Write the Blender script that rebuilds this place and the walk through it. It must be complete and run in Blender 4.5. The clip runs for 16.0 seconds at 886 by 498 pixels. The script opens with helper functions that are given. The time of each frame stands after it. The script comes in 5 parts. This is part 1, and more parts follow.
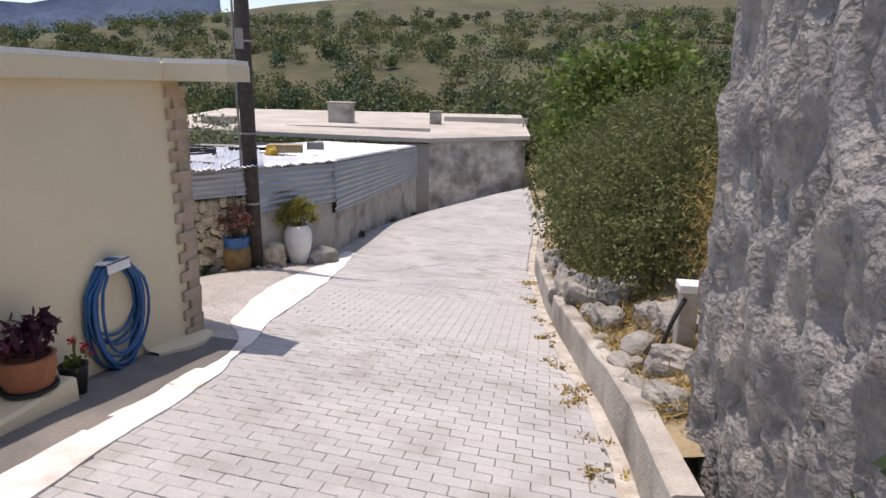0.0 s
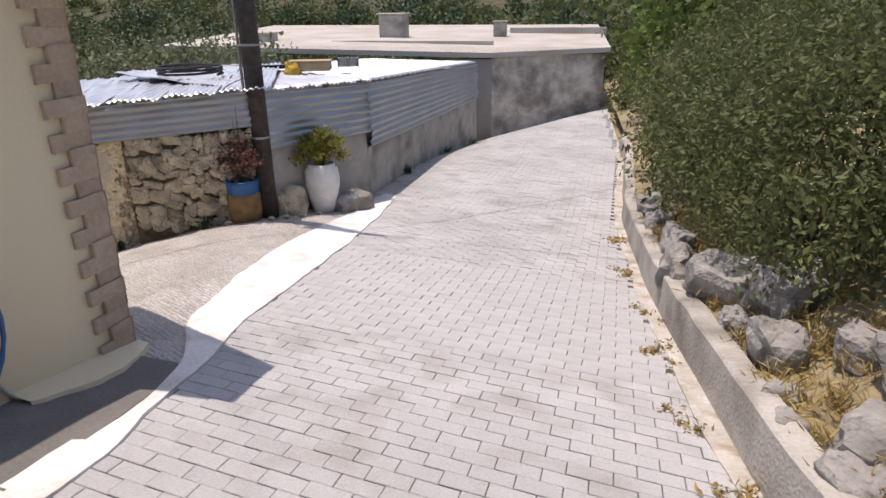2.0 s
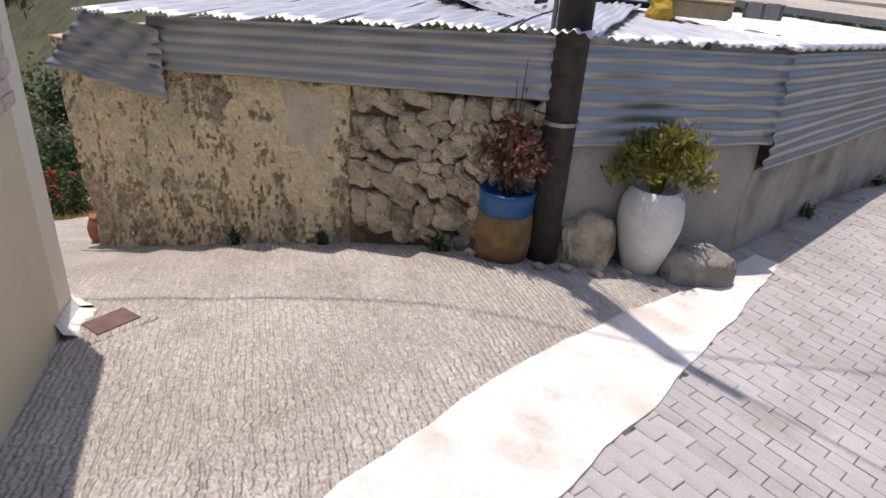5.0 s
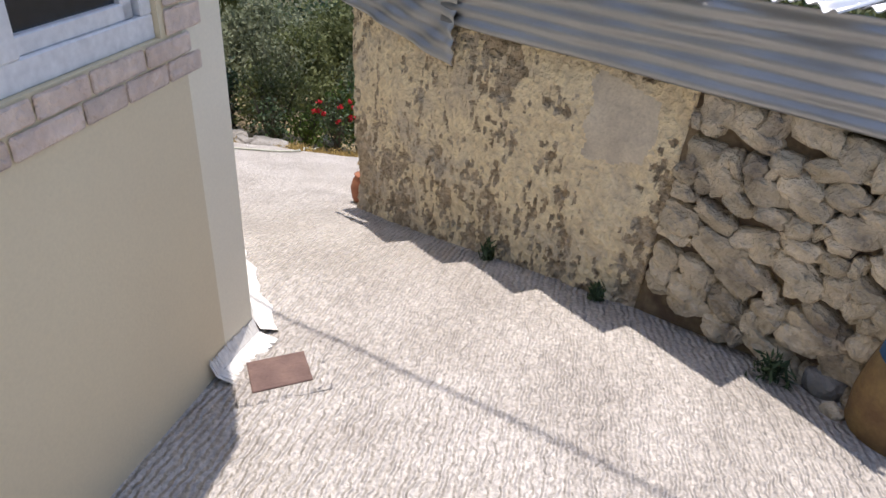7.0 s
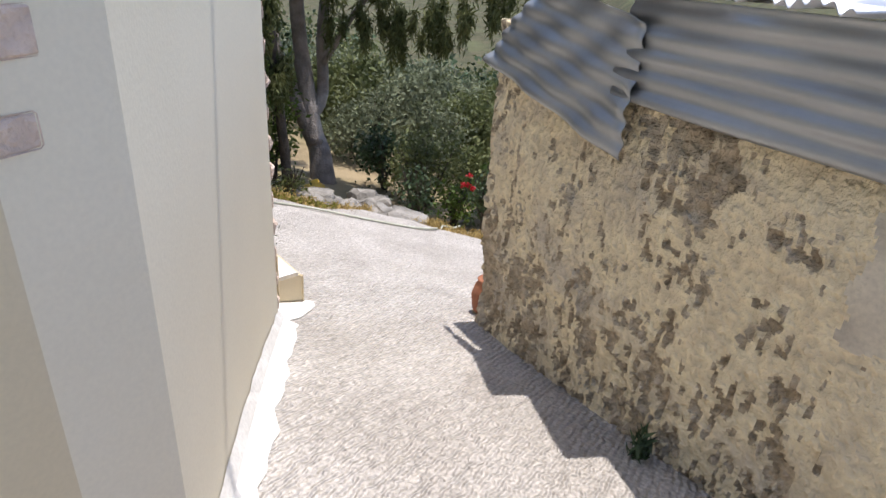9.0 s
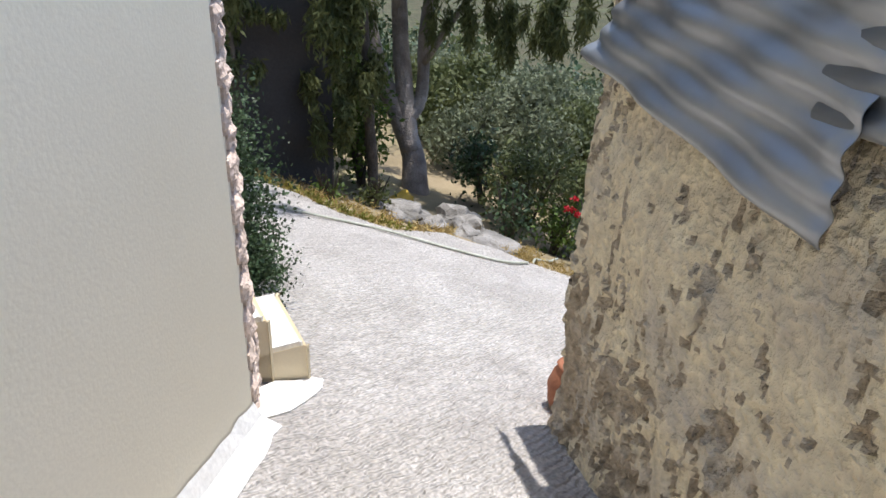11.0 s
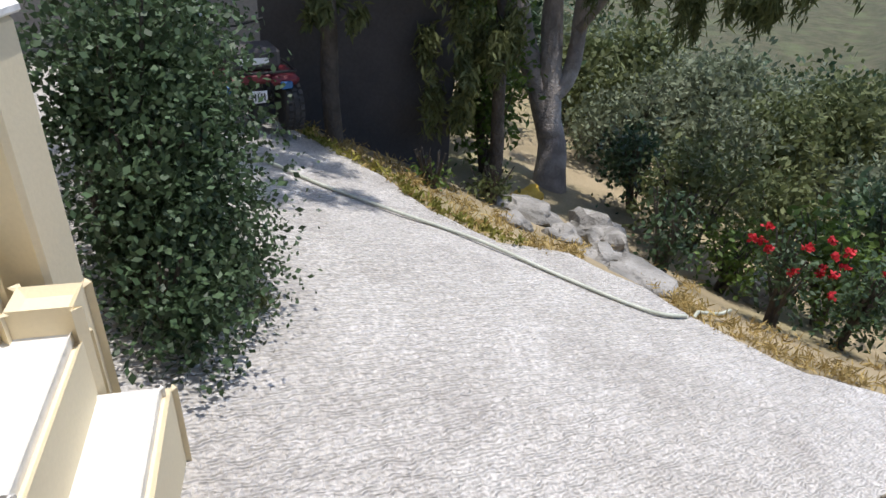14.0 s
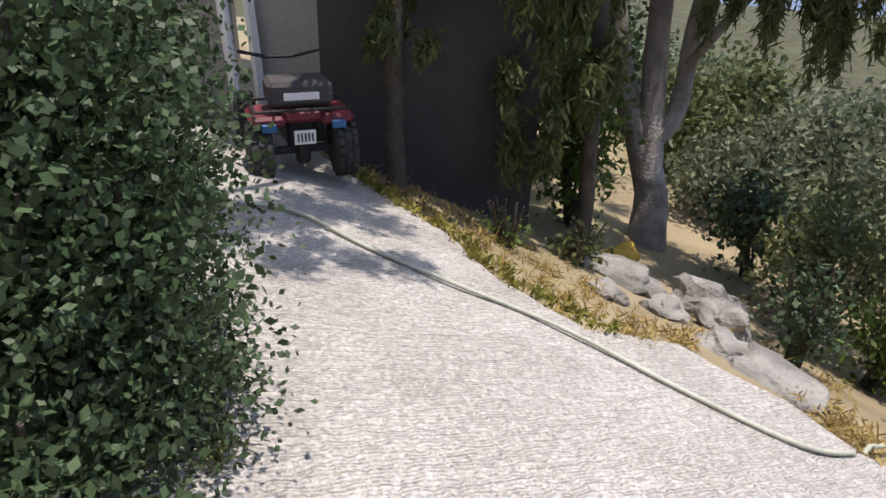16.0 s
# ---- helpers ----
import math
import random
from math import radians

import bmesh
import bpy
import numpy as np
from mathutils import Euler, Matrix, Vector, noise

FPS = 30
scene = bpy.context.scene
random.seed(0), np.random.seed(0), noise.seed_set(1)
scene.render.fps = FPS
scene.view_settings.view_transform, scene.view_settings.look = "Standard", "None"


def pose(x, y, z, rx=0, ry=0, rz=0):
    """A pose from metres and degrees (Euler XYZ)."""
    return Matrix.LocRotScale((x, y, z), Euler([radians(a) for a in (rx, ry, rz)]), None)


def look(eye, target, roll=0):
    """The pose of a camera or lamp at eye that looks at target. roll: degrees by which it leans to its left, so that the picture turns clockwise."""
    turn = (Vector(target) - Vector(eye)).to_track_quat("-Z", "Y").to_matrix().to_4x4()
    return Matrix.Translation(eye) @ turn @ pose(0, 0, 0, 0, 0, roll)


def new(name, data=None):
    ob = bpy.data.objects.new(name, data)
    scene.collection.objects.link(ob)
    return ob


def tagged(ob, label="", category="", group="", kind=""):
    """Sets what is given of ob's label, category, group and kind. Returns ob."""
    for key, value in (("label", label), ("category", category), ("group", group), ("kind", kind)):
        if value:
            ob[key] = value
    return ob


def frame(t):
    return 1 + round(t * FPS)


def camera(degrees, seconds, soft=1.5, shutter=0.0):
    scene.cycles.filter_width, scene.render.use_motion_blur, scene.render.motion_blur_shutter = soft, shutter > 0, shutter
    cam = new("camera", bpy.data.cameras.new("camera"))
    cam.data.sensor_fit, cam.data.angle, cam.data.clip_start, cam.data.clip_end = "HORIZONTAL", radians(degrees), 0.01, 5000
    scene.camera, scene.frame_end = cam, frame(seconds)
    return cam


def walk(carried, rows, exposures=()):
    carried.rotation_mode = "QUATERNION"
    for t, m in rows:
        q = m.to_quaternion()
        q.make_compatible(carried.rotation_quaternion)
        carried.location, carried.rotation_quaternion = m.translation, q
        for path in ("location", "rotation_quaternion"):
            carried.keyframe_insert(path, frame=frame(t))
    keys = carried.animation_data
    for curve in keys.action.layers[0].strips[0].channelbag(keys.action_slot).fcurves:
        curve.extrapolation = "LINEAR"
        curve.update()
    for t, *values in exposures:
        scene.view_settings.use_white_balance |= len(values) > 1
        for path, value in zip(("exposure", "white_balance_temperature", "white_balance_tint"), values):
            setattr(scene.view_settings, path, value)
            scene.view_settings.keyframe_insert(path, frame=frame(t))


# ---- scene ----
EXPOSURES = [(0.0, 0.03, 7100, 19), (2.5, -0.05, 7100, 19), (4.0, -0.2, 7100, 19), (5.2, -0.1, 7100, 19), (7.3, 0.3, 6700, 15), (9.7, 0.34, 6500, 13.5), (11.8, 0.32, 6200, 11), (14.0, 0.22, 6250, 11), (16.0, 0.26, 6700, 14)]
cam = camera(70.0, 16.0, soft=1.55)
PATH = [
    (0.0, -0.000, -0.000, 1.814, 75.67, -0.91, 9.61),
    (0.5, -0.105, 0.481, 1.767, 74.51, 0.04, 8.06),
    (1.0, -0.165, 1.023, 1.691, 74.44, -1.17, 10.76),
    (1.5, -0.288, 1.613, 1.609, 70.23, 1.65, 10.62),
    (2.0, -0.310, 2.203, 1.531, 68.70, 0.72, 15.29),
    (2.5, -0.466, 2.810, 1.399, 72.67, -0.72, 17.72),
    (3.0, -0.547, 3.364, 1.372, 73.55, -1.92, 20.58),
    (3.5, -0.917, 4.002, 1.272, 72.03, -0.12, 24.59),
    (4.0, -1.224, 4.549, 1.128, 71.87, -1.57, 30.27),
    (4.5, -1.570, 5.110, 1.056, 66.73, -4.16, 40.22),
    (5.0, -1.960, 5.523, 1.098, 63.72, -3.63, 47.69),
    (5.2, -2.172, 5.596, 1.036, 65.13, -4.49, 51.25),
    (7.3, -3.481, 6.435, 0.900, 58.61, -3.97, 80.43),
    (7.5, -3.585, 6.488, 0.825, 61.23, -4.37, 82.55),
    (8.0, -3.959, 6.567, 0.719, 63.22, -3.67, 86.95),
    (8.5, -4.320, 6.642, 0.658, 63.54, -4.51, 88.02),
    (9.0, -4.638, 6.723, 0.626, 62.03, -4.32, 93.09),
    (9.5, -4.983, 6.791, 0.543, 62.01, -3.44, 95.15),
    (9.7, -5.112, 6.850, 0.501, 63.29, -4.41, 97.96),
    (11.8, -6.394, 6.873, 0.184, 61.13, -3.46, 109.10),
    (12.0, -6.534, 6.870, 0.118, 62.12, -4.33, 111.98),
    (12.5, -6.768, 6.870, 0.048, 62.36, -2.76, 113.75),
    (13.0, -7.016, 6.826, -0.032, 60.31, -2.34, 115.00),
    (13.5, -7.279, 6.766, -0.144, 60.07, -2.85, 119.78),
    (14.0, -7.567, 6.617, -0.259, 59.38, -3.55, 118.74),
    (14.5, -7.814, 6.517, -0.357, 60.46, -4.03, 122.57),
    (15.0, -8.046, 6.362, -0.436, 61.11, -3.14, 121.46),
    (15.5, -8.238, 6.318, -0.488, 62.95, -3.38, 123.76),
    (16.0, -8.433, 6.219, -0.522, 62.40, -2.09, 126.42),
]
walk(cam, [(t, pose(x, y, z, rx, ry, rz)) for t, x, y, z, rx, ry, rz in PATH], exposures=EXPOSURES)

# ---- world and sun ----
SUN = Vector((-0.17, 0.06, 1.0)).normalized()
world = bpy.data.worlds.new("world")
scene.world = world
world.use_nodes = True
wn = world.node_tree.nodes
sky = wn.new("ShaderNodeTexSky")
sky.sky_type, sky.sun_disc = "NISHITA", False
sky.sun_elevation = math.asin(SUN.z)
sky.sun_rotation = math.atan2(SUN.x, SUN.y)
world.node_tree.links.new(sky.outputs[0], wn["Background"].inputs[0])
wn["Background"].inputs[1].default_value = 0.19
sun_data = bpy.data.lights.new("sun", "SUN")
sun_data.energy, sun_data.angle, sun_data.color = 4.2, radians(0.53), (1.0, 0.955, 0.89)
sun = new("sun", sun_data)
sun.matrix_world = look(SUN * 50, (0, 0, 0))


# ---- materials ----
def mat(name, a, b, scale=6.0, rough=0.85, bump=0.3, grain=60.0, metal=0.0, island=0.0, random_ob=0.0, c=None, cscale=1.2, spec=0.3, dist=0.01, translucent=0.0, speckle=0.35, sharp=False):
    """Two-tone surface: blotches of b on a, optional large stains c, fine grain relief."""
    m = bpy.data.materials.new(name)
    m.use_nodes = True
    n, l = m.node_tree.nodes, m.node_tree.links
    p = n["Principled BSDF"]
    p.inputs["Roughness"].default_value = rough
    p.inputs["Metallic"].default_value = metal
    p.inputs["Specular IOR Level"].default_value = spec
    co = n.new("ShaderNodeTexCoord")

    def tex(s, detail=6.0, lo=0.35, hi=0.65):
        t = n.new("ShaderNodeTexNoise")
        t.inputs["Scale"].default_value, t.inputs["Detail"].default_value = s, detail
        l.new(co.outputs["Object"], t.inputs["Vector"])
        r = n.new("ShaderNodeMapRange")
        r.inputs[1].default_value, r.inputs[2].default_value = lo, hi
        l.new(t.outputs[0], r.inputs[0])
        return r.outputs[0]

    def mix(fac, x, y):
        k = n.new("ShaderNodeMix")
        k.data_type = "RGBA"
        for sock, val in ((k.inputs[0], fac), (k.inputs[6], x), (k.inputs[7], y)):
            if isinstance(val, (tuple, float)):
                sock.default_value = (*val, 1.0) if isinstance(val, tuple) else val
            else:
                l.new(val, sock)
        return k.outputs[2]

    col = mix(tex(scale), a, b)
    if c:
        col = mix(tex(cscale, 10.0, 0.52, 0.64) if sharp else tex(cscale, 5.0, 0.5, 0.7), col, c)
    if island or random_ob:
        g = n.new("ShaderNodeNewGeometry") if island else n.new("ShaderNodeObjectInfo")
        r = n.new("ShaderNodeMapRange")
        amount = island or random_ob
        r.inputs[3].default_value, r.inputs[4].default_value = 1 - amount, 1 + amount
        l.new(g.outputs["Random Per Island"] if island else g.outputs["Random"], r.inputs[0])
        h = n.new("ShaderNodeHueSaturation")
        l.new(col, h.inputs["Color"])
        l.new(r.outputs[0], h.inputs["Value"])
        col = h.outputs[0]
    fine = tex(grain, 4.0, 0.2, 0.8)
    col2 = n.new("ShaderNodeMix")
    col2.data_type, col2.blend_type = "RGBA", "MULTIPLY"
    col2.inputs[0].default_value = speckle
    l.new(col, col2.inputs[6])
    ramp = n.new("ShaderNodeMapRange")
    ramp.inputs[3].default_value, ramp.inputs[4].default_value = 0.55, 1.3
    l.new(fine, ramp.inputs[0])
    l.new(ramp.outputs[0], col2.inputs[7])
    l.new(col2.outputs[2], p.inputs["Base Color"])
    if bump:
        bp = n.new("ShaderNodeBump")
        bp.inputs["Strength"].default_value, bp.inputs["Distance"].default_value = bump, dist
        l.new(fine, bp.inputs["Height"])
        l.new(bp.outputs[0], p.inputs["Normal"])
    if translucent:
        t = n.new("ShaderNodeBsdfTranslucent")
        l.new(col2.outputs[2], t.inputs[0])
        k = n.new("ShaderNodeMixShader")
        k.inputs[0].default_value = translucent
        l.new(p.outputs[0], k.inputs[1])
        l.new(t.outputs[0], k.inputs[2])
        l.new(k.outputs[0], n["Material Output"].inputs[0])
    return m


M = dict(
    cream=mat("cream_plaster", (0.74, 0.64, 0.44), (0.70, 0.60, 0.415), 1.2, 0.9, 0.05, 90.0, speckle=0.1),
    # Paler copy of the cream render; sunlight on those walls is in the colour.
    pale=mat("sunlit_cream_plaster", (0.85, 0.78, 0.62), (0.82, 0.75, 0.59), 1.2, 0.9, 0.05, 90.0, speckle=0.1),
    white=mat("white_paint", (0.80, 0.79, 0.76), (0.70, 0.68, 0.64), 3.0, 0.8, 0.2, 50.0),
    band=mat("whitewashed_concrete", (0.80, 0.77, 0.74), (0.70, 0.66, 0.62), 2.5, 0.85, 0.4, 40.0, c=(0.55, 0.50, 0.46), cscale=3.0),
    paver=mat("grey_paver", (0.47, 0.46, 0.455), (0.39, 0.385, 0.38), 0.9, 0.8, 0.5, 80.0, c=(0.34, 0.33, 0.31), cscale=2.5, random_ob=0.05),
    paver_far=mat("grey_paver_rows", (0.47, 0.46, 0.455), (0.39, 0.385, 0.38), 0.9, 0.8, 0.5, 80.0, c=(0.34, 0.33, 0.31), cscale=2.5, island=0.05),
    joint=mat("sandy_joint", (0.52, 0.50, 0.475), (0.38, 0.365, 0.34), 5.0, 0.95, 0.4, 60.0),
    gutter=mat("dusty_mortar", (0.56, 0.52, 0.47), (0.40, 0.37, 0.32), 6.0, 0.9, 0.5, 45.0, c=(0.30, 0.24, 0.16), cscale=5.0),
    concrete=mat("weathered_concrete", (0.47, 0.44, 0.39), (0.36, 0.33, 0.29), 3.0, 0.9, 0.6, 45.0, c=(0.22, 0.20, 0.17), cscale=1.6),
    soil=mat("dry_soil", (0.35, 0.28, 0.175), (0.23, 0.185, 0.11), 1.2, 0.95, 0.8, 30.0, c=(0.30, 0.26, 0.14), cscale=0.5),
    asphalt=mat("dark_apron", (0.16, 0.15, 0.14), (0.23, 0.21, 0.19), 2.2, 0.9, 0.6, 50.0),
    plaster_old=mat("old_lime_plaster", (0.90, 0.77, 0.51), (0.77, 0.64, 0.42), 9.0, 0.95, 1.0, 26.0, c=(0.60, 0.52, 0.40), cscale=2.4, dist=0.03, speckle=0.5),
    bare_rubble=mat("bare_rubble_and_earth", (0.66, 0.54, 0.38), (0.42, 0.33, 0.22), 14.0, 0.95, 1.0, 32.0, c=(0.66, 0.58, 0.45), cscale=6.0, dist=0.04, speckle=0.7),
    cement_patch=mat("grey_cement_patch", (0.68, 0.60, 0.46), (0.60, 0.53, 0.41), 5.0, 0.9, 0.4, 60.0, c=(0.48, 0.42, 0.33), cscale=6.0),
    stone=mat("pale_limestone", (0.70, 0.60, 0.44), (0.52, 0.44, 0.31), 7.0, 0.9, 0.7, 35.0, random_ob=0.2, c=(0.30, 0.25, 0.19), cscale=5.0, dist=0.04),
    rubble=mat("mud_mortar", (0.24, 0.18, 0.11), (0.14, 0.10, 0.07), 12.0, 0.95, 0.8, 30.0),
    greystone=mat("grey_rubble_stone", (0.34, 0.325, 0.31), (0.20, 0.19, 0.18), 5.0, 0.95, 0.9, 28.0, c=(0.42, 0.39, 0.34), cscale=3.5, dist=0.03),
    rock=mat("grey_rock", (0.36, 0.34, 0.31), (0.20, 0.19, 0.175), 4.0, 0.9, 0.8, 25.0, c=(0.18, 0.17, 0.15), cscale=3.0, dist=0.02),
    quoin=mat("pink_split_stone", (0.74, 0.60, 0.50), (0.60, 0.47, 0.39), 8.0, 0.9, 0.9, 30.0, random_ob=0.12, dist=0.02),
    brick=mat("painted_quoin_brick", (0.50, 0.39, 0.29), (0.43, 0.33, 0.24), 8.0, 0.9, 0.6, 40.0, random_ob=0.1),
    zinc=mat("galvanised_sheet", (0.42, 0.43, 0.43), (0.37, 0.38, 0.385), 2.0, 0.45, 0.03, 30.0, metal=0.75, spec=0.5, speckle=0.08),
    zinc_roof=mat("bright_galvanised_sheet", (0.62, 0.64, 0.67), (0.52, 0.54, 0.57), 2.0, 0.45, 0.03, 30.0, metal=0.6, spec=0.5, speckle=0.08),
    timber=mat("tarred_timber", (0.085, 0.07, 0.06), (0.05, 0.045, 0.04), 14.0, 0.85, 0.6, 60.0),
    blue=mat("blue_plastic", (0.02, 0.13, 0.33), (0.02, 0.10, 0.26), 6.0, 0.4, 0.05, 60.0, spec=0.5),
    rust=mat("rusty_drum", (0.26, 0.17, 0.07), (0.17, 0.10, 0.05), 9.0, 0.8, 0.4, 60.0),
    jar=mat("whitewashed_jar", (0.78, 0.77, 0.74), (0.66, 0.65, 0.62), 6.0, 0.7, 0.2, 60.0),
    terracotta=mat("terracotta", (0.36, 0.15, 0.08), (0.28, 0.11, 0.06), 6.0, 0.8, 0.3, 60.0),
    black=mat("black_plastic", (0.02, 0.02, 0.02), (0.03, 0.03, 0.03), 6.0, 0.5, 0.1, 60.0),
    glass=mat("dark_window_glass", (0.02, 0.025, 0.03), (0.03, 0.035, 0.04), 1.0, 0.06, 0.0, 20.0, spec=0.6),
    upvc=mat("white_window_frame", (0.78, 0.78, 0.78), (0.74, 0.74, 0.74), 4.0, 0.35, 0.0, 40.0),
    hose=mat("pale_green_hose", (0.52, 0.53, 0.44), (0.40, 0.41, 0.33), 8.0, 0.5, 0.05, 60.0),
    leaf=mat("olive_leaf", (0.15, 0.165, 0.065), (0.095, 0.115, 0.04), 2.0, 0.7, 0.0, 40.0, island=0.35, translucent=0.3),
    leaf_dark=mat("dark_leaf", (0.075, 0.115, 0.055), (0.04, 0.07, 0.03), 2.0, 0.5, 0.0, 40.0, island=0.45, translucent=0.2),
    leaf_bright=mat("bright_leaf", (0.13, 0.19, 0.04), (0.09, 0.14, 0.03), 2.0, 0.6, 0.0, 40.0, island=0.35, translucent=0.35),
    leaf_yellow=mat("yellow_green_leaf", (0.28, 0.25, 0.05), (0.18, 0.19, 0.04), 2.0, 0.6, 0.0, 40.0, island=0.35, translucent=0.3),
    leaf_red=mat("reddish_dry_leaf", (0.25, 0.12, 0.09), (0.17, 0.08, 0.06), 2.0, 0.8, 0.0, 40.0, island=0.35, translucent=0.2),
    leaf_purple=mat("purple_leaf", (0.09, 0.02, 0.05), (0.05, 0.015, 0.03), 2.0, 0.6, 0.0, 40.0, island=0.4, translucent=0.2),
    leaf_grey=mat("grey_green_leaf", (0.22, 0.24, 0.15), (0.14, 0.165, 0.09), 2.0, 0.7, 0.0, 40.0, island=0.35, translucent=0.3),
    straw=mat("dry_straw", (0.46, 0.34, 0.13), (0.33, 0.24, 0.09), 3.0, 0.9, 0.0, 40.0, island=0.3, translucent=0.25),
    petal=mat("red_petal", (0.62, 0.04, 0.05), (0.45, 0.02, 0.03), 3.0, 0.6, 0.0, 40.0, island=0.2, translucent=0.3),
    bark=mat("eucalyptus_bark", (0.31, 0.27, 0.24), (0.20, 0.17, 0.15), 5.0, 0.9, 0.6, 30.0, c=(0.40, 0.36, 0.32), cscale=2.0, dist=0.02),
    bark_dark=mat("dark_bark", (0.12, 0.10, 0.08), (0.07, 0.06, 0.05), 7.0, 0.95, 0.7, 30.0, dist=0.02),
    roofcrete=mat("flat_roof_screed", (0.50, 0.46, 0.41), (0.40, 0.36, 0.31), 0.8, 0.95, 0.5, 12.0),
    oldwall=mat("flaking_render", (0.66, 0.61, 0.54), (0.36, 0.32, 0.27), 2.6, 0.95, 0.7, 15.0, c=(0.15, 0.13, 0.11), cscale=1.0, dist=0.03),
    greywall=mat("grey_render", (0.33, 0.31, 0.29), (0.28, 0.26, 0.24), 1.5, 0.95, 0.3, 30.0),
    # Grey render with the wall's shade mixed in; also colours the dark cargo load.
    darkwall=mat("shaded_wall_and_load_grey", (0.085, 0.08, 0.078), (0.065, 0.06, 0.06), 1.5, 0.95, 0.3, 30.0),
    hill=mat("scrub_hillside", (0.10, 0.088, 0.05), (0.055, 0.06, 0.028), 0.12, 0.95, 0.6, 0.9, c=(0.10, 0.11, 0.05), cscale=0.05, dist=0.6),
    # Distance haze is put into the mountain's own colour as a blue tint.
    mountain=mat("haze_tinted_mountain", (0.17, 0.22, 0.31), (0.135, 0.175, 0.25), 0.004, 1.0, 0.3, 0.03, dist=8.0),
    manhole=mat("rusty_cover", (0.20, 0.13, 0.11), (0.14, 0.09, 0.08), 9.0, 0.8, 0.4, 60.0),
    yellow=mat("yellow_rag", (0.55, 0.36, 0.05), (0.45, 0.28, 0.04), 5.0, 0.8, 0.2, 40.0),
    red=mat("faded_red_plastic", (0.20, 0.03, 0.04), (0.13, 0.03, 0.04), 5.0, 0.4, 0.0, 40.0),
    tyre=mat("tyre_rubber", (0.045, 0.045, 0.045), (0.07, 0.065, 0.06), 9.0, 0.9, 0.3, 60.0),
    timber_light=mat("weathered_board", (0.42, 0.32, 0.19), (0.32, 0.24, 0.14), 9.0, 0.85, 0.3, 60.0),
)
_lane = M["concrete_lane"] = mat("brushed_concrete", (0.70, 0.66, 0.615), (0.58, 0.54, 0.495), 1.6, 0.9, 0.0, 48.0, c=(0.54, 0.50, 0.46), cscale=2.1, speckle=0.9)


def brushed(m):
    """Broom grooves across the slab plus coarse aggregate."""
    n, l = m.node_tree.nodes, m.node_tree.links
    co, w = n.new("ShaderNodeTexCoord"), n.new("ShaderNodeTexWave")
    mp = n.new("ShaderNodeMapping")
    mp.inputs["Rotation"].default_value = (0, 0, radians(27))
    l.new(co.outputs["Object"], mp.inputs[0])
    l.new(mp.outputs[0], w.inputs["Vector"])
    w.bands_direction = "Y"
    for k, val in (("Scale", 9.0), ("Distortion", 5.0), ("Detail", 3.0), ("Detail Scale", 1.6)):
        w.inputs[k].default_value = val
    v = n.new("ShaderNodeTexNoise")
    v.inputs["Scale"].default_value, v.inputs["Detail"].default_value = 55.0, 6.0
    l.new(co.outputs["Object"], v.inputs["Vector"])
    add = n.new("ShaderNodeMath")
    add.operation = "MULTIPLY_ADD"
    add.inputs[1].default_value = 0.55
    l.new(w.outputs["Fac"], add.inputs[0])
    l.new(v.outputs[0], add.inputs[2])
    bp = n.new("ShaderNodeBump")
    bp.inputs["Strength"].default_value, bp.inputs["Distance"].default_value = 1.0, 0.034
    l.new(add.outputs[0], bp.inputs["Height"])
    l.new(bp.outputs[0], n["Principled BSDF"].inputs["Normal"])


brushed(_lane)


# ---- shape helpers ----
def obj(name, verts, faces, material, parent=None, label="", smooth=False):
    me = bpy.data.meshes.new(name)
    me.from_pydata([tuple(v) for v in verts], [], [tuple(f) for f in faces])
    me.materials.append(material)
    if smooth:
        me.polygons.foreach_set("use_smooth", [True] * len(me.polygons))
    me.update()
    ob = new(name, me)
    if parent:
        ob.parent = parent
    return tagged(ob, label)


def part(name, bm, material, parent=None, label="", smooth=False):
    me = bpy.data.meshes.new(name)
    bm.to_mesh(me)
    bm.free()
    me.materials.append(material)
    if smooth:
        me.polygons.foreach_set("use_smooth", [True] * len(me.polygons))
    ob = new(name, me)
    if parent:
        ob.parent = parent
    return tagged(ob, label)


def thing(name, x, y, z, label, category, group="", rz=0.0):
    ob = new(name)
    ob.matrix_world = pose(x, y, z, 0, 0, rz)
    return tagged(ob, label, category, group)


def box(bm, x0, x1, y0, y1, z0, z1, bev=0.0, m=None):
    r = bmesh.ops.create_cube(bm, size=1.0)
    vs = r["verts"]
    for v in vs:
        v.co = Vector(((x0 + x1) / 2 + v.co.x * (x1 - x0), (y0 + y1) / 2 + v.co.y * (y1 - y0), (z0 + z1) / 2 + v.co.z * (z1 - z0)))
        if m:
            v.co = m @ v.co
    if bev:
        es = {e for v in vs for e in v.link_edges}
        bmesh.ops.bevel(bm, geom=list(es), offset=bev, segments=1, affect="EDGES")
    return bm


def boxes(*args, bev=0.0):
    bm = bmesh.new()
    for a in args:
        box(bm, *a, bev=bev)
    return bm


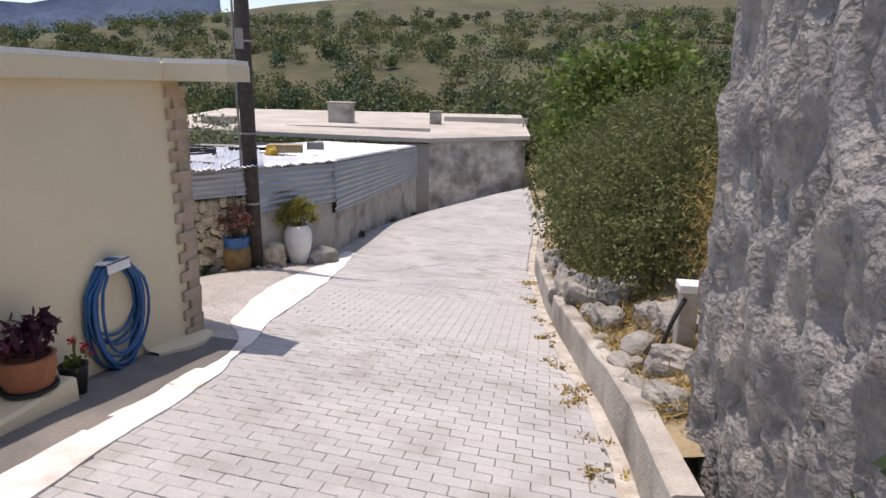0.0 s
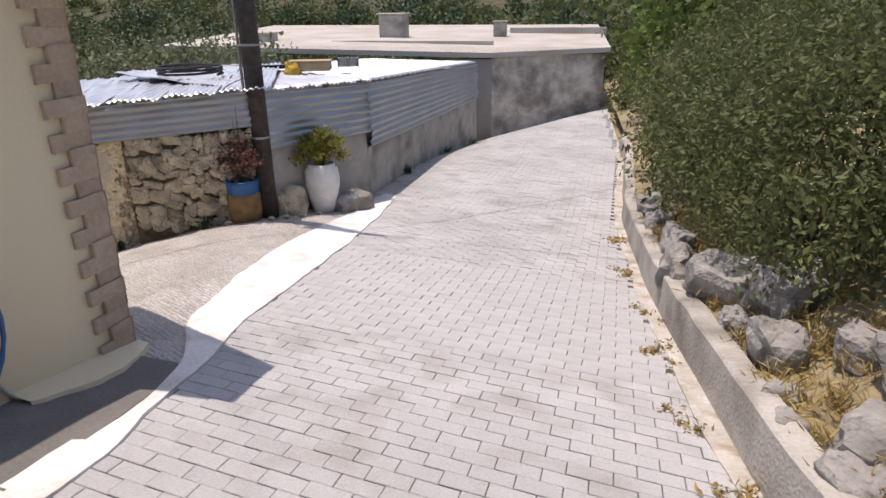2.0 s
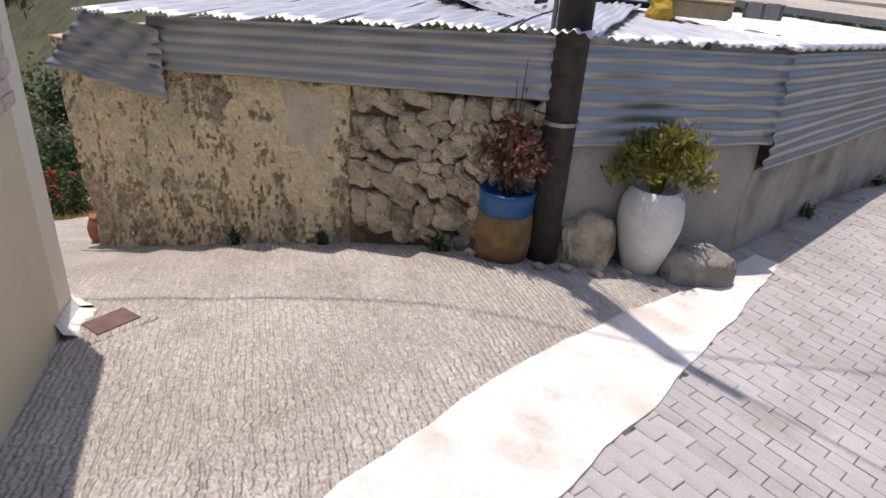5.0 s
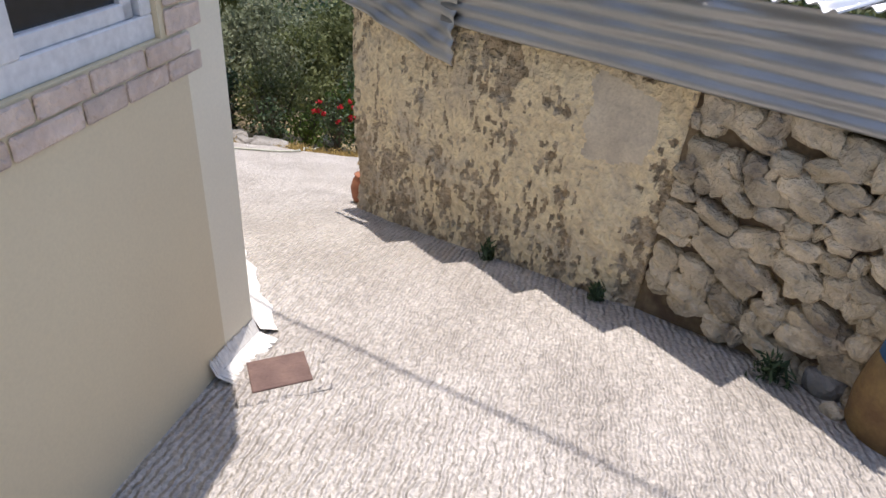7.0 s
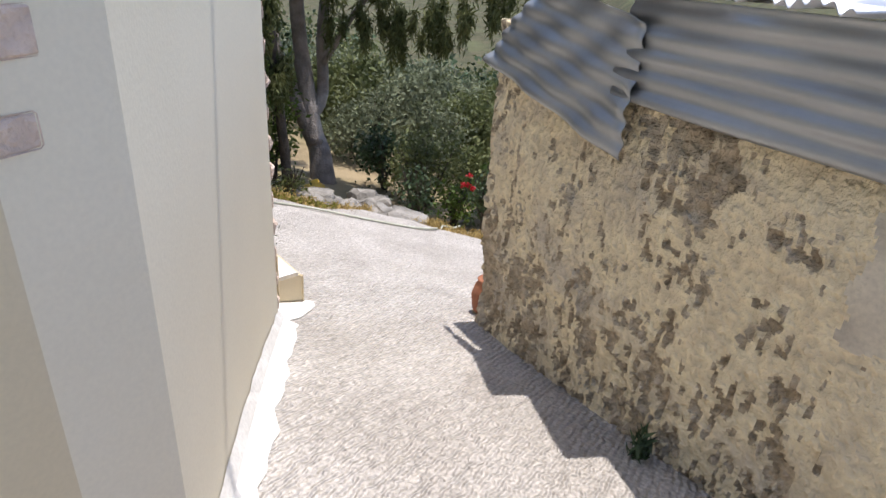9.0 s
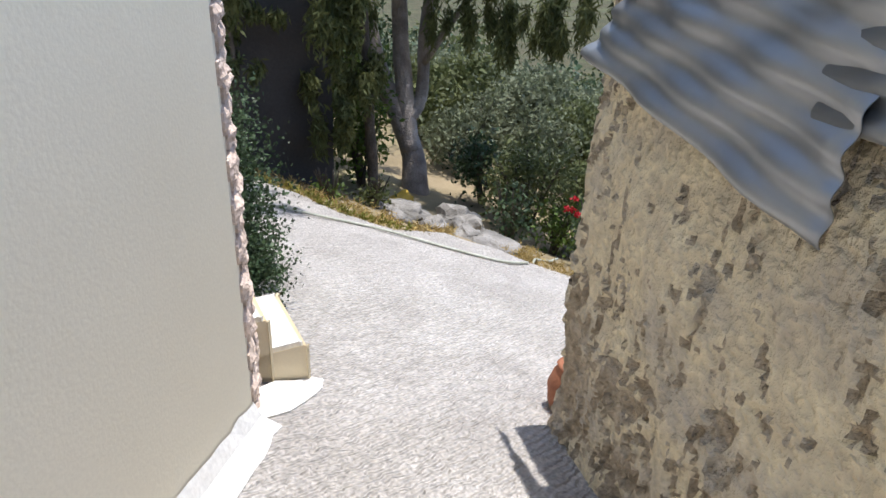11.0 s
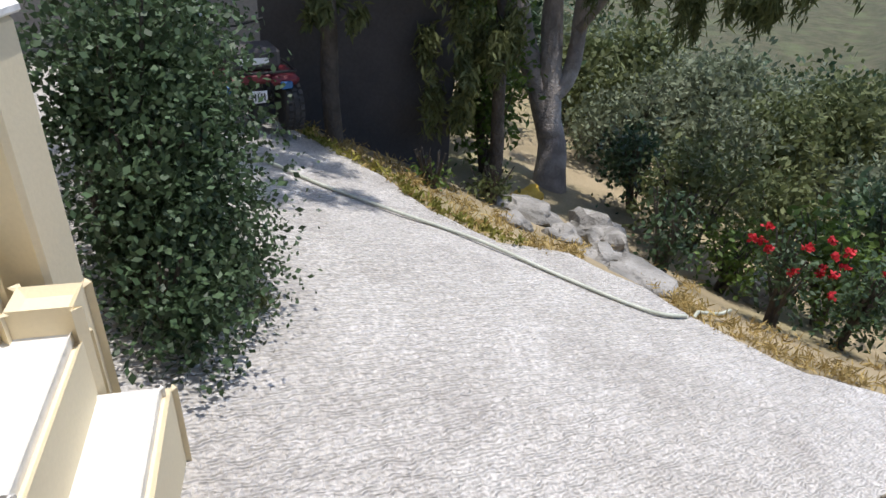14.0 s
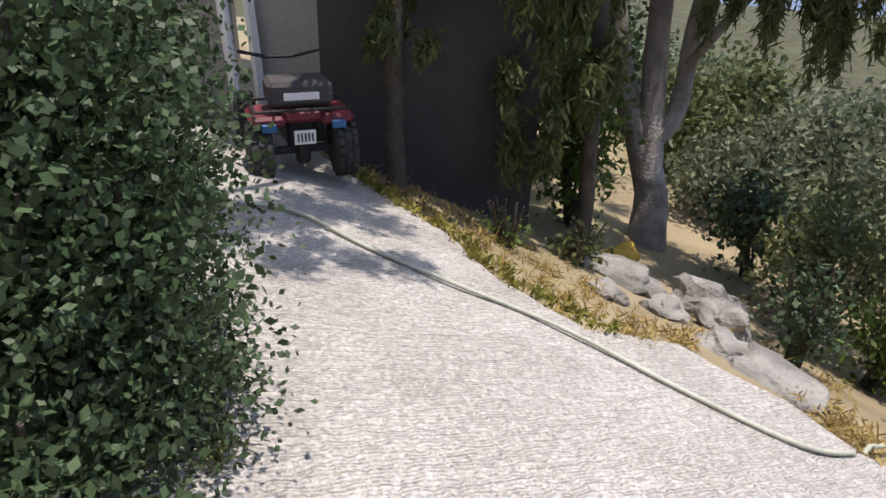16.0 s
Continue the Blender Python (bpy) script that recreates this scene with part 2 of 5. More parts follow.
def lathe(profile, seg=24, jitter=0.0):
    """Turned shape from (radius, height) pairs."""
    bm = bmesh.new()
    rings = []
    for r, z in profile:
        rings.append([bm.verts.new((r * math.cos(6.28319 * i / seg) * (1 + jitter * noise.noise((i * 0.7, z * 3, 1))), r * math.sin(6.28319 * i / seg) * (1 + jitter * noise.noise((i * 0.7, z * 3, 5))), z)) for i in range(seg)])
    for a, b in zip(rings, rings[1:]):
        for i in range(seg):
            bm.faces.new((a[i], a[(i + 1) % seg], b[(i + 1) % seg], b[i]))
    bm.faces.new(rings[0][::-1])
    bm.faces.new(rings[-1])
    return bm


def tube(points, radius, seg=8):
    """A round bar along points; radius is a number or one per point."""
    bm = bmesh.new()
    pts = [Vector(p) for p in points]
    rs = radius if isinstance(radius, (list, tuple)) else [radius] * len(pts)
    rings = []
    for i, p in enumerate(pts):
        d = (pts[min(i + 1, len(pts) - 1)] - pts[max(i - 1, 0)]).normalized()
        u = d.cross(Vector((0.31, 0.2, 0.93)))
        if u.length < 0.05:
            u = d.cross(Vector((1, 0, 0)))
        u.normalize()
        w = d.cross(u)
        rings.append([bm.verts.new(p + (u * math.cos(6.28319 * k / seg) + w * math.sin(6.28319 * k / seg)) * rs[i]) for k in range(seg)])
    for a, b in zip(rings, rings[1:]):
        for k in range(seg):
            bm.faces.new((a[k], b[k], b[(k + 1) % seg], a[(k + 1) % seg]))
    bm.faces.new(rings[0])
    bm.faces.new(rings[-1][::-1])
    bmesh.ops.recalc_face_normals(bm, faces=bm.faces[:])
    return bm


def spline(points, n=8):
    pts = [Vector(p) for p in points]
    out = []
    for i in range(len(pts) - 1):
        p0, p1, p2, p3 = pts[max(i - 1, 0)], pts[i], pts[i + 1], pts[min(i + 2, len(pts) - 1)]
        for k in range(n):
            t = k / n
            out.append(0.5 * ((2 * p1) + (p2 - p0) * t + (2 * p0 - 5 * p1 + 4 * p2 - p3) * t * t + (3 * p1 - p0 - 3 * p2 + p3) * t ** 3))
    return out + [pts[-1]]


def rough_rock(rx, ry, rz, seed, sub=3, amount=0.3, flat=0.0):
    bm = bmesh.new()
    bmesh.ops.create_icosphere(bm, subdivisions=sub, radius=1.0)
    for v in bm.verts:
        d = v.co.normalized()
        k = 1 + amount * noise.noise(d * 1.3 + Vector((seed * 3.1, seed, 0))) + 0.4 * amount * noise.noise(d * 3.7 + Vector((seed, 0, seed * 2.3)))
        c = d * k
        c = Vector([math.copysign(abs(a) ** 0.75, a) for a in c])
        v.co = Vector((c.x * rx, c.y * ry, max(c.z, -1 + flat) * rz))
    return bm


def leaves(centres, radii, counts, size, seed, shell=0.55, tall=1.0, aspect=2.0, up=0.0):
    """Many small four-cornered leaves spread through ellipsoids with lumpy outlines; returns vertices and faces."""
    rng = np.random.default_rng(seed)
    V, F, base = [], [], 0
    for (cx, cy, cz), (rx, ry, rz), n in zip(centres, radii, counts):
        d = rng.normal(size=(n, 3))
        d /= np.linalg.norm(d, axis=1)[:, None]
        lump = 1 + 0.22 * np.sin(d[:, 0] * 5 + seed) * np.cos(d[:, 1] * 6 + seed * 2) + 0.16 * np.sin(d[:, 2] * 9 + d[:, 0] * 7)
        r = (shell + (1 - shell) * rng.random(n)) * lump
        c = d * r[:, None] * np.array((rx, ry, rz)) + np.array((cx, cy, cz))
        a = rng.normal(size=(n, 3)) + d * 0.6 + np.array((0, 0, up))
        a /= np.linalg.norm(a, axis=1)[:, None]
        b = np.cross(a, rng.normal(size=(n, 3)))
        b /= np.linalg.norm(b, axis=1)[:, None] + 1e-9
        s = size * (0.6 + 0.8 * rng.random(n))[:, None]
        q = np.stack([c - a * s * aspect / 2, c + b * s / 2, c + a * s * aspect / 2, c - b * s / 2], 1)
        V.append(q.reshape(-1, 3))
        F.append(np.arange(n * 4).reshape(-1, 4) + base)
        base += n * 4
    return np.concatenate(V).tolist(), np.concatenate(F).tolist()


def lerp(table, v):
    return float(np.interp(v, [a for a, _ in table], [b for _, b in table]))


# ---- the lie of the land ----
def smin(*v, k=0.06):
    m = min(v)
    return m - k * math.log(sum(math.exp(-(a - m) / k) for a in v)) + k * 0.25


def step(a, b, x):
    t = min(max((x - a) / (b - a), 0.0), 1.0)
    return t * t * (3 - 2 * t)


ROAD_R = [(-6, 0.75), (2.9, 0.54), (4.2, 0.46), (5.3, 0.30), (7.5, 0.05), (10.8, -0.16), (14.5, -0.15), (20, -0.55), (30, -1.2)]
BAND_R = [(-6, -1.9), (2.1, -2.19), (4.0, -2.29), (5.57, -2.66), (6.4, -2.75), (7.8, -2.92), (8.6, -3.06), (10.8, -3.42), (13, -3.6), (19.5, -3.75), (30, -5.0)]
BAND_L = [(-6, -2.2), (2.1, -2.46), (4.3, -2.48), (4.9, -2.62), (5.4, -2.98), (6.4, -3.28), (8.0, -3.56), (10.8, -3.6)]
DRIVE_E = [(-1, -12.9), (2.0, -12.15), (3.0, -11.88), (3.8, -11.68), (4.6, -11.34), (5.2, -11.3), (5.6, -11.7), (6.2, -11.7), (6.8, -11.4), (7.3, -11.4), (8, -11.7), (12, -12.5)]


def paved(x, y):
    """Height of the road, forecourt and drive."""
    p1 = 0.266 - 0.025 * x - 0.149 * y
    if y > 9.5:
        t = y - 9.5
        p1 = 0.266 - 0.025 * x - 0.149 * 9.5 - 0.149 * 2.2 * (1 - math.exp(-t / 2.2)) * 0.62 - 0.012 * t
    p2 = -0.400 + 0.140 * x + 0.028 * y + 1.0 * max(0.0, x + 3.9)
    p3 = 1.639 + 0.304 * x - 0.131 * y
    p3 -= step(-6.2, -8.0, x) * (0.235 + 0.012 * x - 0.0094 * y)
    return smin(p1, p2, p3)


def land(x, y):
    """Height of the open ground all round."""
    z = paved(max(x, -14.0), min(max(y, -6.0), 24.0))
    e = lerp(DRIVE_E, y) - x
    if e > 0:
        z -= 0.16 * min(e, 8.0) + 0.03 * max(e - 8, 0)
    if x > 0.5:
        z += 0.9 * step(0.5, 2.5, x) + 0.10 * max(x - 2.5, 0)
    z -= 0.14 if e < 0 else 0.02
    far = math.hypot(x + 4, y - 8)
    w = step(30, 90, far)
    rise = 0.20 * max(y - 42, 0) * step(-215, -95, x + (200 - y) * 0.30) + 0.12 * max(x - 40, 0)
    z = z * (1 - w) + w * (-7.0 + rise) - min(0.24 * max(-x - 24, 0), 75.0) * (1 - step(-10, 110, y + 0.1 * x))
    if far > 18:
        z += step(18, 60, far) * (1.2 * noise.noise((x * 0.03, y * 0.03, 0)) + 0.5 * noise.noise((x * 0.11, y * 0.11, 3)))
    return z


def grid(name, xs, ys, h, material, label, smooth=True):
    V = [(x, y, h(x, y)) for y in ys for x in xs]
    n = len(xs)
    F = [(j * n + i, j * n + i + 1, (j + 1) * n + i + 1, (j + 1) * n + i) for j in range(len(ys) - 1) for i in range(n - 1)]
    return tagged(obj(name, V, F, material, None, label, smooth), kind="structure")


def spread(a, b, near0, near1, fine, growth=1.18):
    out = list(np.arange(near0, near1 + fine / 2, fine))
    s, v = fine, out[-1]
    while v < b:
        s *= growth
        v += s
        out.append(min(v, b))
    s, v = fine, out[0]
    while v > a:
        s *= growth
        v -= s
        out.insert(0, max(v, a))
    return [float(q) for q in out]


ground = grid("ground", spread(-900, 900, -22, 6, 0.35), spread(-700, 900, -6, 26, 0.4), land, M["soil"], "dry earth ground rising to a scrub-covered hillside")
ground.data.materials.append(M["hill"])
for poly in ground.data.polygons:
    c = poly.center
    poly.material_index = 1 if math.hypot(c.x + 4, c.y - 8) > 34 else 0


def strip(name, left, right, y0, y1, dy, nx, lift, thick, material, label, bumpy=0.0, kind="structure"):
    """A slab between two edge lines, following the paved height, with its side faces."""
    ys = np.arange(y0, y1 + dy / 2, dy)
    V, F = [], []
    for y in ys:
        a, b = left(float(y)), right(float(y))
        for i in range(nx + 1):
            x = a + (b - a) * i / nx
            V.append((x, float(y), paved(x, float(y)) + lift + bumpy * noise.noise((x * 2.3, float(y) * 2.3, 0.0))))
    n, m = nx + 1, len(ys)
    F += [(j * n + i, j * n + i + 1, (j + 1) * n + i + 1, (j + 1) * n + i) for j in range(m - 1) for i in range(nx)]
    rim = [i for i in range(n)] + [j * n + nx for j in range(1, m)] + [(m - 1) * n + i for i in range(nx - 1, -1, -1)] + [j * n for j in range(m - 2, 0, -1)]
    k = len(V)
    V += [(V[i][0], V[i][1], V[i][2] - thick) for i in rim]
    F += [(rim[i], k + i, k + (i + 1) % len(rim), rim[(i + 1) % len(rim)]) for i in range(len(rim))]
    return tagged(obj(name, V, F, material, None, label), kind=kind)


def wob(y, s, a=0.03):
    return a * noise.noise((s, y * 1.7, 0.3)) + 0.4 * a * noise.noise((s, y * 6.0, 2.0))


road = strip("road", lambda y: lerp(BAND_R, y) - 0.02, lambda y: lerp(ROAD_R, y) + 0.05, -6, 30, 0.4, 8, -0.03, 0.15, M["joint"], "sandy bed of the narrow village road")
lane = strip("lane", lambda y: lerp(DRIVE_E, y) + wob(y, 4, 0.10), lambda y: lerp(BAND_L, y) + 0.06, 4.7, 11.0, 0.1, 80, 0.0, 0.2, M["concrete_lane"], "pale brushed concrete forecourt and sloping lane", 0.012)
drive = strip("drive", lambda y: lerp(DRIVE_E, y) + wob(y, 4, 0.10), lambda y: -8.2, -1.0, 4.7, 0.1, 30, 0.0, 0.2, M["concrete_lane"], "pale brushed concrete drive running down beside a garden", 0.012)
apron = strip("apron", lambda y: -3.4, lambda y: lerp(BAND_L, y) + 0.03, -6.0, 4.9, 0.2, 8, 0.012, 0.15, M["asphalt"], "dark patched concrete apron along a house wall", 0.02)
white_band = strip("white_band", lambda y: lerp(BAND_L, y) + wob(y, 1, 0.05), lambda y: lerp(BAND_R, y) + wob(y, 7, 0.035), -6.0, 10.8, 0.08, 6, 0.014, 0.12, M["band"], "whitewashed concrete strip along the road edge", 0.006)
verge = strip("verge", lambda y: -4.4, lambda y: lerp(BAND_R, y) + wob(y, 9, 0.12), 10.7, 20.2, 0.2, 5, 0.0, 0.12, M["concrete"], "stained concrete verge at the foot of the shed", 0.02)
gutter = strip("gutter", lambda y: lerp(ROAD_R, y) - 0.10 + wob(y, 12, 0.03), lambda y: lerp(ROAD_R, y) + 0.04, -6, 16, 0.1, 3, 0.006, 0.1, M["gutter"], "pale mortar gutter along the stone kerb", 0.006)


# ---- walls ----
def wall(name, p0, p1, z0, z1, thick, material, label, holes=(), parent=None, lean=0.0):
    """An upright wall; its visible face runs from p0 to p1, the body lies to the left of that line. holes: (s0, s1, z0, z1)."""
    p0, p1 = Vector((*p0, 0)), Vector((*p1, 0))
    d = (p1 - p0)
    n = d.length
    d.normalize()
    m = Matrix(((d.x, -d.y, 0, p0.x), (d.y, d.x, 0, p0.y), (0, 0, 1, 0), (0, 0, 0, 1)))
    xs = sorted({0.0, n, *[h[0] for h in holes], *[h[1] for h in holes]})
    zs = sorted({z0, z1, *[h[2] for h in holes], *[h[3] for h in holes]})
    bm = bmesh.new()
    pts = {}

    def at(i, k, side):
        if (i, k, side) not in pts:
            pts[i, k, side] = bm.verts.new(m @ Vector((xs[i], side * thick, zs[k])))
        return pts[i, k, side]

    def solid(i, k):
        if not (0 <= i < len(xs) - 1 and 0 <= k < len(zs) - 1):
            return False
        x, z = (xs[i] + xs[i + 1]) / 2, (zs[k] + zs[k + 1]) / 2
        return not any(h[0] < x < h[1] and h[2] < z < h[3] for h in holes)

    for i in range(len(xs) - 1):
        for k in range(len(zs) - 1):
            if not solid(i, k):
                continue
            for side in (0, 1):
                bm.faces.new((at(i, k, side), at(i + 1, k, side), at(i + 1, k + 1, side), at(i, k + 1, side)))
            for di, dk, a, b in ((-1, 0, (i, k), (i, k + 1)), (1, 0, (i + 1, k), (i + 1, k + 1)), (0, -1, (i, k), (i + 1, k)), (0, 1, (i, k + 1), (i + 1, k + 1))):
                if not solid(i + di, k + dk):
                    bm.faces.new((at(*a, 0), at(*b, 0), at(*b, 1), at(*a, 1)))
    bmesh.ops.recalc_face_normals(bm, faces=bm.faces[:])
    ob = part(name, bm, material, parent, label)
    return ob if parent else tagged(ob, kind="structure")


# ---- the cream house ----
HOUSE_TOP = 1.83
house = thing("house", -5, 3, 0, "cream rendered single-storey house with a flat roof slab", "house")
house.matrix_world = Matrix.Identity(4)
wall("wall", (-3.02, 4.90), (-3.30, -5.0), -1.0, HOUSE_TOP, -0.28, M["cream"], "cream rendered wall", (), house)
wall("wall", (-5.47, 6.048), (-3.02, 4.90), -1.4, HOUSE_TOP, -0.28, M["cream"], "cream rendered wall with a window", ((0.111, 1.161, 0.395, 1.515),), house)
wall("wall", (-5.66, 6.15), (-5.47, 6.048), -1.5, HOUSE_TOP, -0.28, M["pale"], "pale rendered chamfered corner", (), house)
wall("wall", (-7.53, 5.80), (-5.66, 6.15), -2.0, HOUSE_TOP, -0.28, M["pale"], "rendered wall with sunlight painted as a paler tone", (), house)
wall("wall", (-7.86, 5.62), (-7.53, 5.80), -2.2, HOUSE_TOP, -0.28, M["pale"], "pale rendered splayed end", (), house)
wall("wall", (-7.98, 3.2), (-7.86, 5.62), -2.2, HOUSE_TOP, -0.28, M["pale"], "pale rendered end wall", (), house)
wall("wall", (-3.30, -5.0), (-7.95, -5.0), -2.2, HOUSE_TOP, -0.28, M["cream"], "", (), house)
wall("wall", (-7.95, -5.0), (-7.95, 3.2), -2.2, HOUSE_TOP, -0.28, M["cream"], "", (), house)
bm = bmesh.new()
outline = [(-3.2, -5.2), (-2.96, 4.60), (-2.46, 4.66), (-2.50, 5.12), (-5.42, 6.28), (-5.70, 6.26), (-7.60, 5.90), (-8.0, 5.68), (-8.15, 3.1), (-8.15, -5.2)]
top = [bm.verts.new((x, y, HOUSE_TOP + 0.13)) for x, y in outline]
bot = [bm.verts.new((x, y, HOUSE_TOP)) for x, y in outline]
bm.faces.new(top)
bm.faces.new(bot[::-1])
for i in range(len(top)):
    j = (i + 1) % len(top)
    bm.faces.new((top[i], bot[i], bot[j], top[j]))
bmesh.ops.recalc_face_normals(bm, faces=bm.faces[:])
roof_slab = part("roof", bm, M["cream"], house, "cream roof slab with an overhanging edge")
bm = bmesh.new()
for i in range(len(outline)):
    a, b = Vector((*outline[i], 0)), Vector((*outline[(i + 1) % len(outline)], 0))
    d = (b - a).normalized()
    m = Matrix(((d.x, -d.y, 0, a.x), (d.y, d.x, 0, a.y), (0, 0, 1, HOUSE_TOP + 0.131), (0, 0, 0, 1)))
    box(bm, 0, (b - a).length, 0.01, 0.22, 0, 0.035, m=m)
part("roof_edge", bm, M["white"], house, "whitewashed roof edge")

# plinth of sprayed white render round the sunlit corner
for k, (a, b, w) in enumerate((((-5.34, 5.99), (-5.47, 6.05), 0.10), ((-5.47, 6.05), (-5.66, 6.15), 0.12), ((-5.66, 6.15), (-7.54, 5.80), 0.11))):
    va, vb = Vector((*a, 0)), Vector((*b, 0))
    d = (vb - va).normalized()
    nrm = Vector((d.y, -d.x, 0))
    V, F = [], []
    N = 24
    for i in range(N + 1):
        p = va + (vb - va) * i / N
        q = p + nrm * (w + 0.05 * noise.noise((i * 0.5, k, 0)))
        zq, zp = paved(q.x, q.y), paved(p.x, p.y)
        V += [(p.x + nrm.x * 0.003, p.y + nrm.y * 0.003, zp + 0.10 + 0.03 * noise.noise((i * 0.7, k, 4))), (p.x + nrm.x * 0.03, p.y + nrm.y * 0.03, zp + 0.035), (q.x, q.y, zq + 0.008), (q.x, q.y, zq - 0.12)]
    for i in range(N):
        for s in range(3):
            F.append((i * 4 + s, i * 4 + s + 1, i * 4 + s + 5, i * 4 + s + 4))
    obj("skirting", V, F, M["white"], house, "splashed whitewash skirting")

# window with its stone surround
WD = (Vector((-3.02, 4.90, 0)) - Vector((-5.41, 6.02, 0))).normalized()
WM = Matrix(((WD.x, -WD.y, 0, -5.46), (WD.y, WD.x, 0, 6.043), (0, 0, 1, -0.035), (0, 0, 0, 1)))


def on_window(bm):
    bm.transform(WM)
    return bm


window_1 = new("window_1")
tagged(window_1, "white sliding window with dark glass in a stone surround", "window", kind="structure")
part("window_frame", on_window(boxes((0.10, 1.15, -0.075, -0.015, 0.43, 0.50), (0.10, 1.15, -0.075, -0.015, 1.49, 1.55), (0.10, 0.15, -0.075, -0.015, 0.50, 1.49), (1.10, 1.15, -0.075, -0.015, 0.50, 1.49), (0.60, 0.67, -0.07, -0.01, 0.50, 1.49), (0.17, 0.215, -0.065, -0.025, 0.50, 1.49), (0.67, 0.715, -0.065, -0.025, 0.50, 1.49), (0.17, 1.10, -0.065, -0.025, 0.50, 0.545), bev=0.004)), M["upvc"], window_1)
part("pane", on_window(boxes((0.215, 0.60, -0.055, -0.045, 0.545, 1.49))), M["glass"], window_1)
part("pane", on_window(boxes((0.715, 1.10, -0.055, -0.045, 0.545, 1.49))), M["glass"], window_1)
surround = thing("window_surround", 0, 0, 0, "pinkish stone slips laid round the window", "stonework")
surround.matrix_world = Matrix.Identity(4)
rng = random.Random(4)
for row in range(2):
    s, z = -0.09 + row * 0.05, 0.296 + row * 0.067
    while s < 1.5:
        w = rng.uniform(0.17, 0.25)
        part("stone_slip", on_window(boxes((s, s + w - 0.008, 0.0, rng.uniform(0.006, 0.012), z, z + 0.060), bev=0.006)), M["quoin"], surround)
        s += w
for col in range(14):
    z = 0.432 + col * 0.082
    w = 0.10 if col % 2 else 0.17
    part("stone_slip", on_window(boxes((-0.03 - w / 2, 0.075, 0.0, rng.uniform(0.006, 0.012), z, z + 0.074), bev=0.006)), M["quoin"], surround)
    part("stone_slip", on_window(boxes((1.17, 1.25 + w / 2, 0.0, rng.uniform(0.006, 0.012), z, z + 0.074), bev=0.006)), M["quoin"], surround)

# quoins at the two corners
quoins = thing("corner_quoins", 0, 0, 0, "pink split-faced corner stones on the pale wall", "stonework")
quoins.matrix_world = Matrix.Identity(4)
QD = (Vector((-7.86, 5.62, 0)) - Vector((-7.53, 5.80, 0))).normalized()
QM = Matrix(((QD.x, -QD.y, 0, -7.53), (QD.y, QD.x, 0, 5.80), (0, 0, 1, 0), (0, 0, 0, 1)))


def split_stone(w, h, seed, depth=0.05):
    bm = bmesh.new()
    bmesh.ops.create_grid(bm, x_segments=5, y_segments=3, size=0.5)
    for v in bm.verts:
        edge = max(abs(v.co.x), abs(v.co.y)) > 0.45
        v.co = Vector((v.co.x * w, -(0.006 if edge else depth * (0.6 + 0.7 * noise.noise((v.co.x * 7 + seed, v.co.y * 5, seed)))), v.co.y * h))
    r = bmesh.ops.extrude_face_region(bm, geom=bm.faces[:])
    for v in (g for g in r["geom"] if isinstance(g, bmesh.types.BMVert)):
        v.co.y = 0.02
    bmesh.ops.recalc_face_normals(bm, faces=bm.faces[:])
    return bm


rng = random.Random(14)
z, i = -1.62, 0
while z < HOUSE_TOP - 0.1:
    right = 0.365 if z < -0.5 else 0.31
    left = 0.02 if i % 2 else 0.105
    seam = [left, right] if z > -0.5 and i % 2 == 0 else [left, left + (right - left) * rng.uniform(0.45, 0.62), right]
    for x0, x1 in zip(seam, seam[1:]):
        bm = split_stone(x1 - x0 - 0.006, 0.071, i * 1.7 + x0 * 9, 0.032 * rng.uniform(0.7, 1.25))
        bm.transform(QM @ Matrix.Translation(((x0 + x1) / 2, -0.004, z + 0.037)))
        part("quoin", bm, M["quoin"], quoins)
    z += 0.077
    i += 1

front_quoins = thing("front_quoins", 0, 0, 0, "cream-painted brick quoins on the house corner", "brickwork")
front_quoins.matrix_world = Matrix.Identity(4)
FD = (Vector((-3.30, -5.0, 0)) - Vector((-3.02, 4.90, 0))).normalized()
for i in range(26):
    z = -0.42 + i * 0.085
    w = 0.22 if i % 2 else 0.13
    a = Vector((-3.02, 4.91, 0))
    m = Matrix(((FD.x, -FD.y, 0, a.x), (FD.y, FD.x, 0, a.y), (0, 0, 1, 0), (0, 0, 0, 1)))
    part("quoin", box(bmesh.new(), -0.02, w, 0.0, 0.022 + 0.006 * (i % 3), z, z + 0.077, 0.006, m), M["brick"], front_quoins)
    part("quoin", box(bmesh.new(), 0, 0.12 if i % 2 else 0.2, -0.03, 0.0, z, z + 0.077, 0.006, WM @ Matrix.Translation((2.694 - (0.12 if i % 2 else 0.2), 0.03, 0))), M["brick"], front_quoins)

# ---- the shed: old wall, stone wall, tin sheets ----
A, B, C, D = Vector((-8.40, 6.93, 0)), Vector((-4.45, 8.92, 0)), Vector((-3.76, 10.60, 0)), Vector((-4.05, 19.2, 0))
shed = thing("tin_shed", 0, 0, 0, "low shed of old masonry walls under corrugated tin", "shed")
shed.matrix_world = Matrix.Identity(4)


def frame_of(p, q):
    d = (q - p).normalized()
    return d, Vector((d.y, -d.x, 0)), (q - p).length


